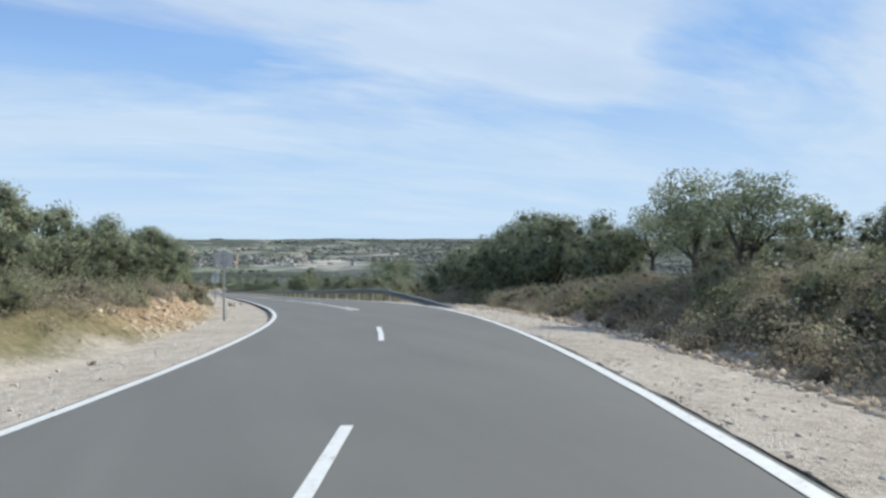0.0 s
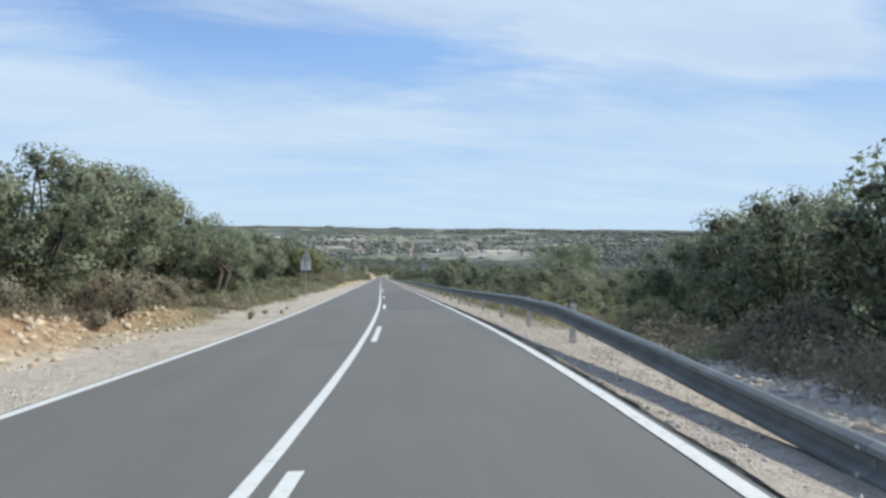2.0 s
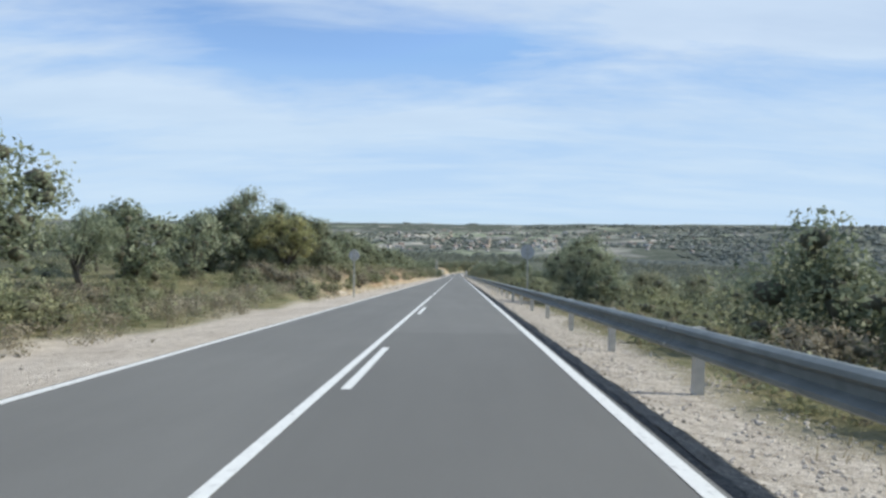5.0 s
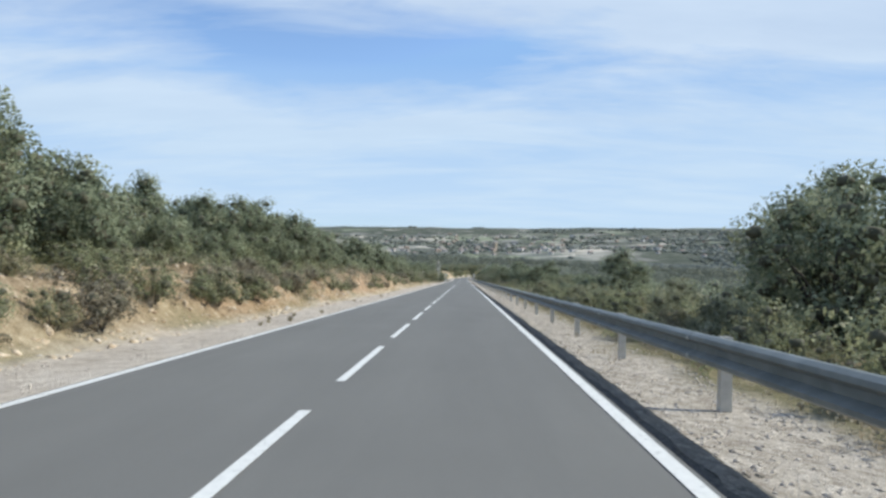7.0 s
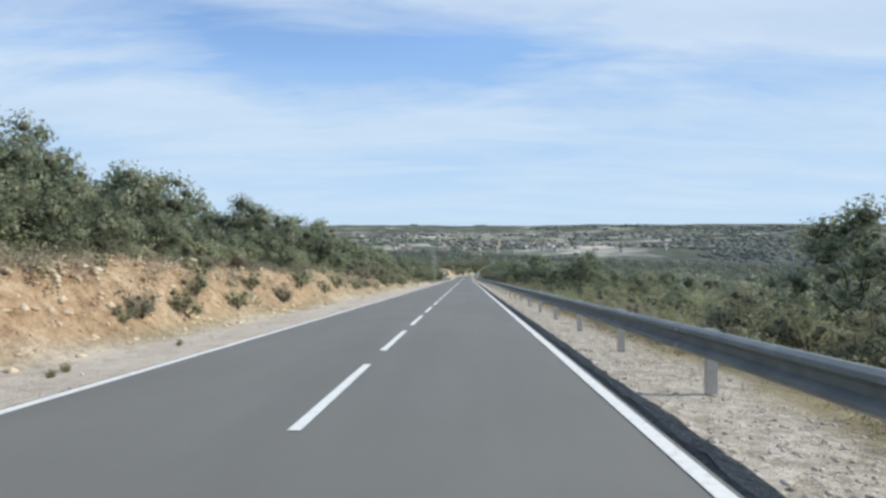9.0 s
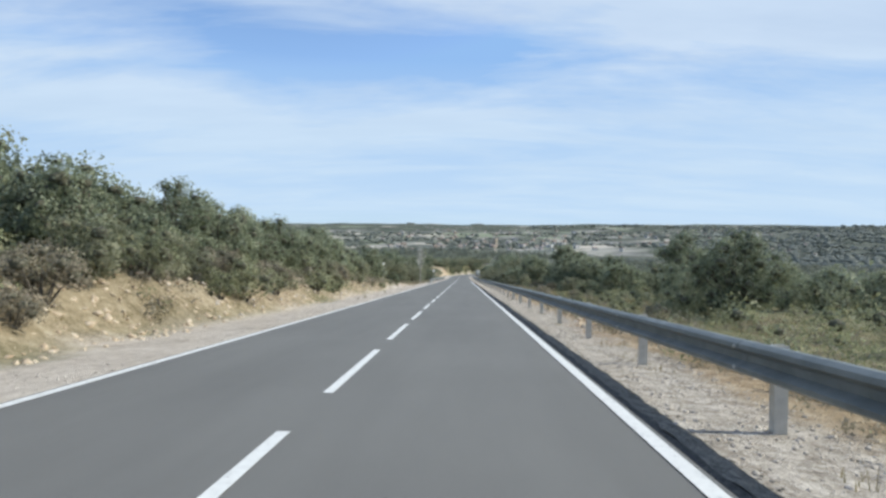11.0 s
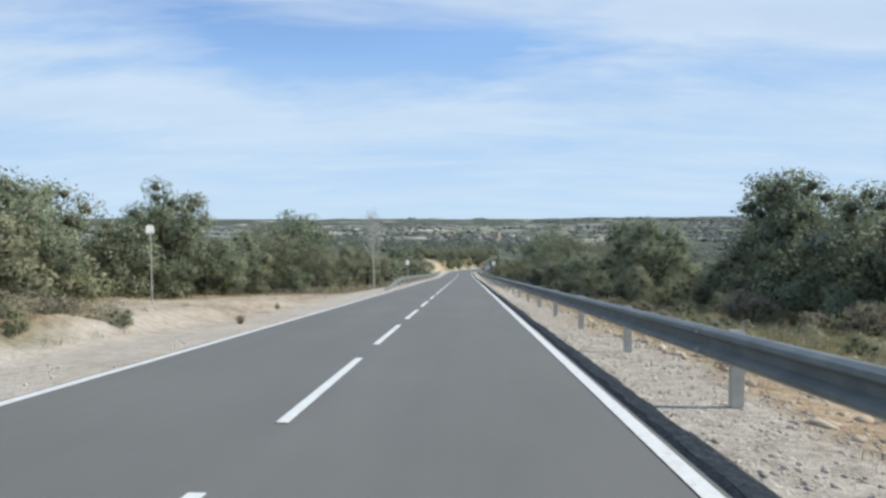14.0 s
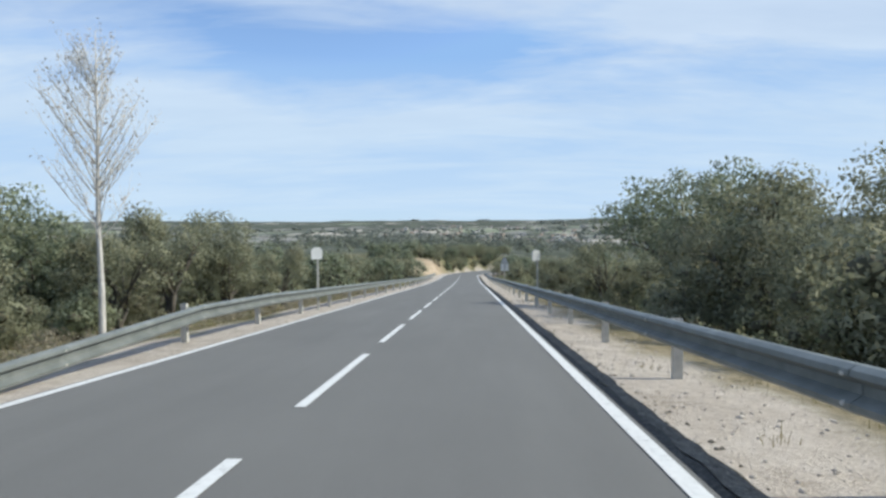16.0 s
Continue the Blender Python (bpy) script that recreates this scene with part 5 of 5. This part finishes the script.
def scatter_stuff(name, count, zones, mat, make, label, category, seed):
    """Joins many small pieces into one object."""
    rng = np.random.RandomState(seed)
    z = [zones[i] for i in rng.choice(len(zones), count, p=np.array([q[4] for q in zones]) / sum(q[4] for q in zones))]
    s = np.array([rng.uniform(q[0], q[1]) for q in z])
    u = np.array([rng.uniform(q[2], q[3]) for q in z])
    x, y = road_xy(s, u)
    gz = ground_z(x, y)
    v, f = make(rng, np.stack([x, y, gz], -1))
    me = bpy.data.meshes.new(name)
    n = f.shape[1]
    me.vertices.add(len(v))
    me.vertices.foreach_set("co", v.astype(np.float32).ravel())
    me.loops.add(f.size)
    me.loops.foreach_set("vertex_index", f.astype(np.int32).ravel())
    me.polygons.add(len(f))
    me.polygons.foreach_set("loop_start", (np.arange(len(f)) * n).astype(np.int32))
    me.update(calc_edges=True)
    me.materials.append(mat)
    return tagged(new(name, me), label, category, kind="stuff")


def make_stones(lo, hi, power=3.0):
    def make(rng, p):
        n = len(p)
        r = lo + (hi - lo) * rng.uniform(0, 1, n) ** power
        box = OCT_A[None] * rng.uniform(0.7, 1.4, (n, 6, 1)) * rng.uniform(0.6, 1.3, (n, 1, 3)) + rng.uniform(-0.25, 0.25, (n, 6, 3))
        a = rng.uniform(0, 6.28, n)
        ca, sa = np.cos(a)[:, None], np.sin(a)[:, None]
        spun = np.stack([box[..., 0] * ca - box[..., 1] * sa, box[..., 0] * sa + box[..., 1] * ca, box[..., 2] * 0.7 + box[..., 0] * rng.uniform(-0.4, 0.4, (n, 1))], -1)
        v = p[:, None, :] + spun * r[:, None, None]
        f = OCT_FA[None] + 6 * np.arange(n)[:, None, None]
        return v.reshape(-1, 3), f.reshape(-1, 3)
    return make


def make_grass(hmin, hmax, blades):
    def make(rng, p):
        n = len(p) * blades
        q = np.repeat(p, blades, 0) + np.concatenate([rng.normal(0, 0.11, (n, 2)), np.full((n, 1), -0.02)], 1)
        a = rng.uniform(0, 6.28, n)
        h = rng.uniform(hmin, hmax, n)
        w = 0.003 + 0.004 * rng.uniform(size=n)
        lean = np.stack([np.cos(a), np.sin(a)], -1) * (h * rng.uniform(0.1, 0.6, n))[:, None]
        side = np.stack([-np.sin(a), np.cos(a)], -1) * w[:, None]
        v = np.zeros((n, 3, 3))
        v[:, 0, :2], v[:, 0, 2] = q[:, :2] - side, q[:, 2]
        v[:, 1, :2], v[:, 1, 2] = q[:, :2] + side, q[:, 2]
        v[:, 2, :2], v[:, 2, 2] = q[:, :2] + lean, q[:, 2] + h
        return v.reshape(-1, 3), np.arange(n * 3).reshape(-1, 3)
    return make


scatter_stuff("gravel", 80000, [(-2, 340, -5.6, -3.0, 1.6), (26, 236, 3.2, 5.0, 6), (236, 340, 3.2, 5.0, 0.9), (-2, 40, 3.1, 6.0, 0.7)], STONE, make_stones(0.008, 0.036), "loose pale limestone gravel on the verges", "gravel", 5)
scatter_stuff("asphalt_crumbs", 4500, [(28, 340, 2.98, 3.5, 1)], ASPHALT_EDGE, make_stones(0.01, 0.036, 2.0), "dark crumbs of broken asphalt along the road edge", "rubble", 9)
scatter_stuff("rubble", 15200, [(5, 27, 5.0, 6.7, 2.6), (14, 40, -7.2, -5.2, 1.1), (92, 175, -7.8, -5.1, 3.4), (175, 214, -7.6, -5.2, 1.5), (150, 300, 5.4, 6.6, 0.25), (174, 238, 4.7, 5.9, 1.0)], ROCK, make_stones(0.022, 0.125, 2.6), "ochre rocks and clods on the bank", "rocks", 6)
scatter_stuff("stone_slabs", 3000, [(9, 36, 5.2, 7.6, 6), (36, 120, 5.6, 6.8, 0.4), (92, 135, -7.4, -5.3, 0.8), (175, 212, -7.4, -5.4, 0.8)], STONE, make_stones(0.03, 0.13, 2.4), "pale broken limestone slabs at the foot of the bank", "rocks", 7)
scatter_stuff("dry_grass", 8600, [(-2, 345, -12, -5.5, 3), (240, 300, -11, -5.0, 2), (-2, 345, 5.4, 14, 3), (180, 252, 5.3, 12, 7), (30, 345, 3.9, 5.4, 0.35)], STRAW, make_grass(0.05, 0.2, 18), "tufts of dry straw-coloured grass", "grass", 8)

# ---- valley: woods and a town ----


def far_woods():
    rng = np.random.RandomState(12)
    n = 34000
    r = 330 * (3900 / 330) ** (rng.uniform(0, 1, n) ** 0.75)
    a = np.radians(rng.uniform(-45, 62, n))
    x, y = r * np.sin(a), 100 + r * np.cos(a)
    right_hand = smooth(x / np.maximum(y, 1), 0.22, 0.42)
    keep = fbm(x, y, 0.006, 3, 81) + rng.uniform(-0.15, 0.15, n) + 0.19 * right_hand + 0.1 * (r < 800) - (0.09 + 0.06 * smooth(r, 2300, 2900)) * smooth(r, 900, 1300) * (1 - 0.6 * right_hand) > 0.50
    keep &= (r < 2950) | (x / np.maximum(y, 1) > 0.05 + rng.uniform(0, 0.06, n))
    s, u = road_su(x, y)
    keep &= (np.abs(u) > 9) | (s > 470)
    x, y, r = x[keep], y[keep], r[keep]
    z = ground_z(x, y)
    n = len(x)
    size = rng.uniform(1.6, 4.2, n) * (1 + r / 1600)
    centres = np.stack([x, y, z + size * 0.5], -1)
    # two copses that stand out on the far edge
    for az0 in (-5.1, 1.1, 1.6):
        cx, cy = 4200 * math.sin(radians(az0)), 100 + 4200 * math.cos(radians(az0))
        px, py = cx + rng.uniform(-22, 22, 26), cy + rng.uniform(-60, 60, 26)
        centres = np.concatenate([centres, np.stack([px, py, ground_z(px, py) + 7], -1)])
        size = np.concatenate([size, rng.uniform(5.5, 9.5, 26)])
    # near crowns of leaf sprays, far ones as rough lumps a few metres across
    gap = np.hypot(centres[:, 0], centres[:, 1] - 100)
    near = gap < 620
    squat = centres - np.stack([size * 0, size * 0, size * 0.25], -1)
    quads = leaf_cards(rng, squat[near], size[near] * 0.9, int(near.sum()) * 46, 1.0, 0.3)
    ob = new("near_woods", crown_mesh("near_woods", quads, None, FAR_HAZED_LEAF))
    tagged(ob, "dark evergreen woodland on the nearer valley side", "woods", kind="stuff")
    # haze is put into both leaf colours, palest for the far woods
    for name, chosen, leaf, words in (("middle_woods", ~near & (gap < 1500), MIDDLE_HAZED_LEAF, "woodland down in the valley, greyed in colour for haze"), ("far_woods", gap >= 1500, DISTANT_HAZED_LEAF, "scattered woodland across the valley, paled in colour for haze")):
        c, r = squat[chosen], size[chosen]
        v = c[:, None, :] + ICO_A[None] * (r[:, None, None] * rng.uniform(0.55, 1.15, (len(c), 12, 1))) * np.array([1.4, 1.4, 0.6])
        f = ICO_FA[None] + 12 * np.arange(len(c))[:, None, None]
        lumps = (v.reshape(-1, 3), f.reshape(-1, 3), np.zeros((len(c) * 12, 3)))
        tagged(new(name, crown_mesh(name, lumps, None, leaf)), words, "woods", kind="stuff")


far_woods()


def house(seed, w, d, h, wall_mat, storeys, flat=False):
    rng = random.Random(seed)
    root = new("house", None)
    part("wall", box_bm(w, d, h + 2, 0, at=(0, 0, h / 2 - 1)), wall_mat, root)
    if flat:
        part("roof", box_bm(w + 0.4, d + 0.4, 0.5, 0.05, at=(0, 0, h + 0.25)), wall_mat, root)
    else:
        rise = w * 0.22
        v = [(-w / 2 - 0.4, -d / 2 - 0.4, h), (w / 2 + 0.4, -d / 2 - 0.4, h), (w / 2 + 0.4, d / 2 + 0.4, h), (-w / 2 - 0.4, d / 2 + 0.4, h), (-w / 2 - 0.4, 0, h + rise), (w / 2 + 0.4, 0, h + rise)]
        mesh_ob("roof", v, [(0, 1, 5, 4), (2, 3, 4, 5), (0, 4, 3), (1, 2, 5), (3, 2, 1, 0)], ROOF, root)
    for fl in range(storeys):
        for i in range(max(2, int(w / 4))):
            x = -w / 2 + (i + 0.5) * w / max(2, int(w / 4))
            part("window", box_bm(1.3, 0.2, 1.5, 0, at=(x, -d / 2 - 0.02, 1.6 + fl * 3.0)), GLASS_DARK, root)
    return root


HOUSES = [house(1, 12, 9, 6.2, WALL_WHITE, 2), house(2, 16, 9, 6, WALL_TAN, 2), house(3, 10, 8, 3.4, WALL_WHITE, 1), house(4, 20, 12, 9.5, WALL_WHITE, 3, True), house(5, 13, 12, 21, WALL_TAN, 6, True)]
HOUSE_LABELS = ["white two-storey house with a clay roof in the valley town", "tan two-storey house with a clay roof in the valley town", "low white house with a clay roof in the valley town", "white flat-roofed block in the valley town", "tall tan apartment block above the valley town"]
for ob, lab in zip(HOUSES, HOUSE_LABELS):
    tagged(ob, lab, "house", "houses of the town")
town = random.Random(3)
first = [True] * 5
for i in range(190):
    kind = town.choice([0, 0, 1, 2, 2, 2, 3])
    if i == 0:
        kind, az, r = 4, 3.0, 1900.0
    else:
        az, r = town.gauss(9, 10.5), town.uniform(1500, 3300)
    x, y = r * math.sin(radians(az)), 100 + r * math.cos(radians(az))
    m = Matrix.Translation((x, y, ground_at(x, y))) @ Matrix.Rotation(town.uniform(0.35, 1.2), 4, "Z")
    if first[kind]:
        first[kind] = False
        HOUSES[kind].matrix_basis = m
    else:
        copy_thing(HOUSES[kind], m)
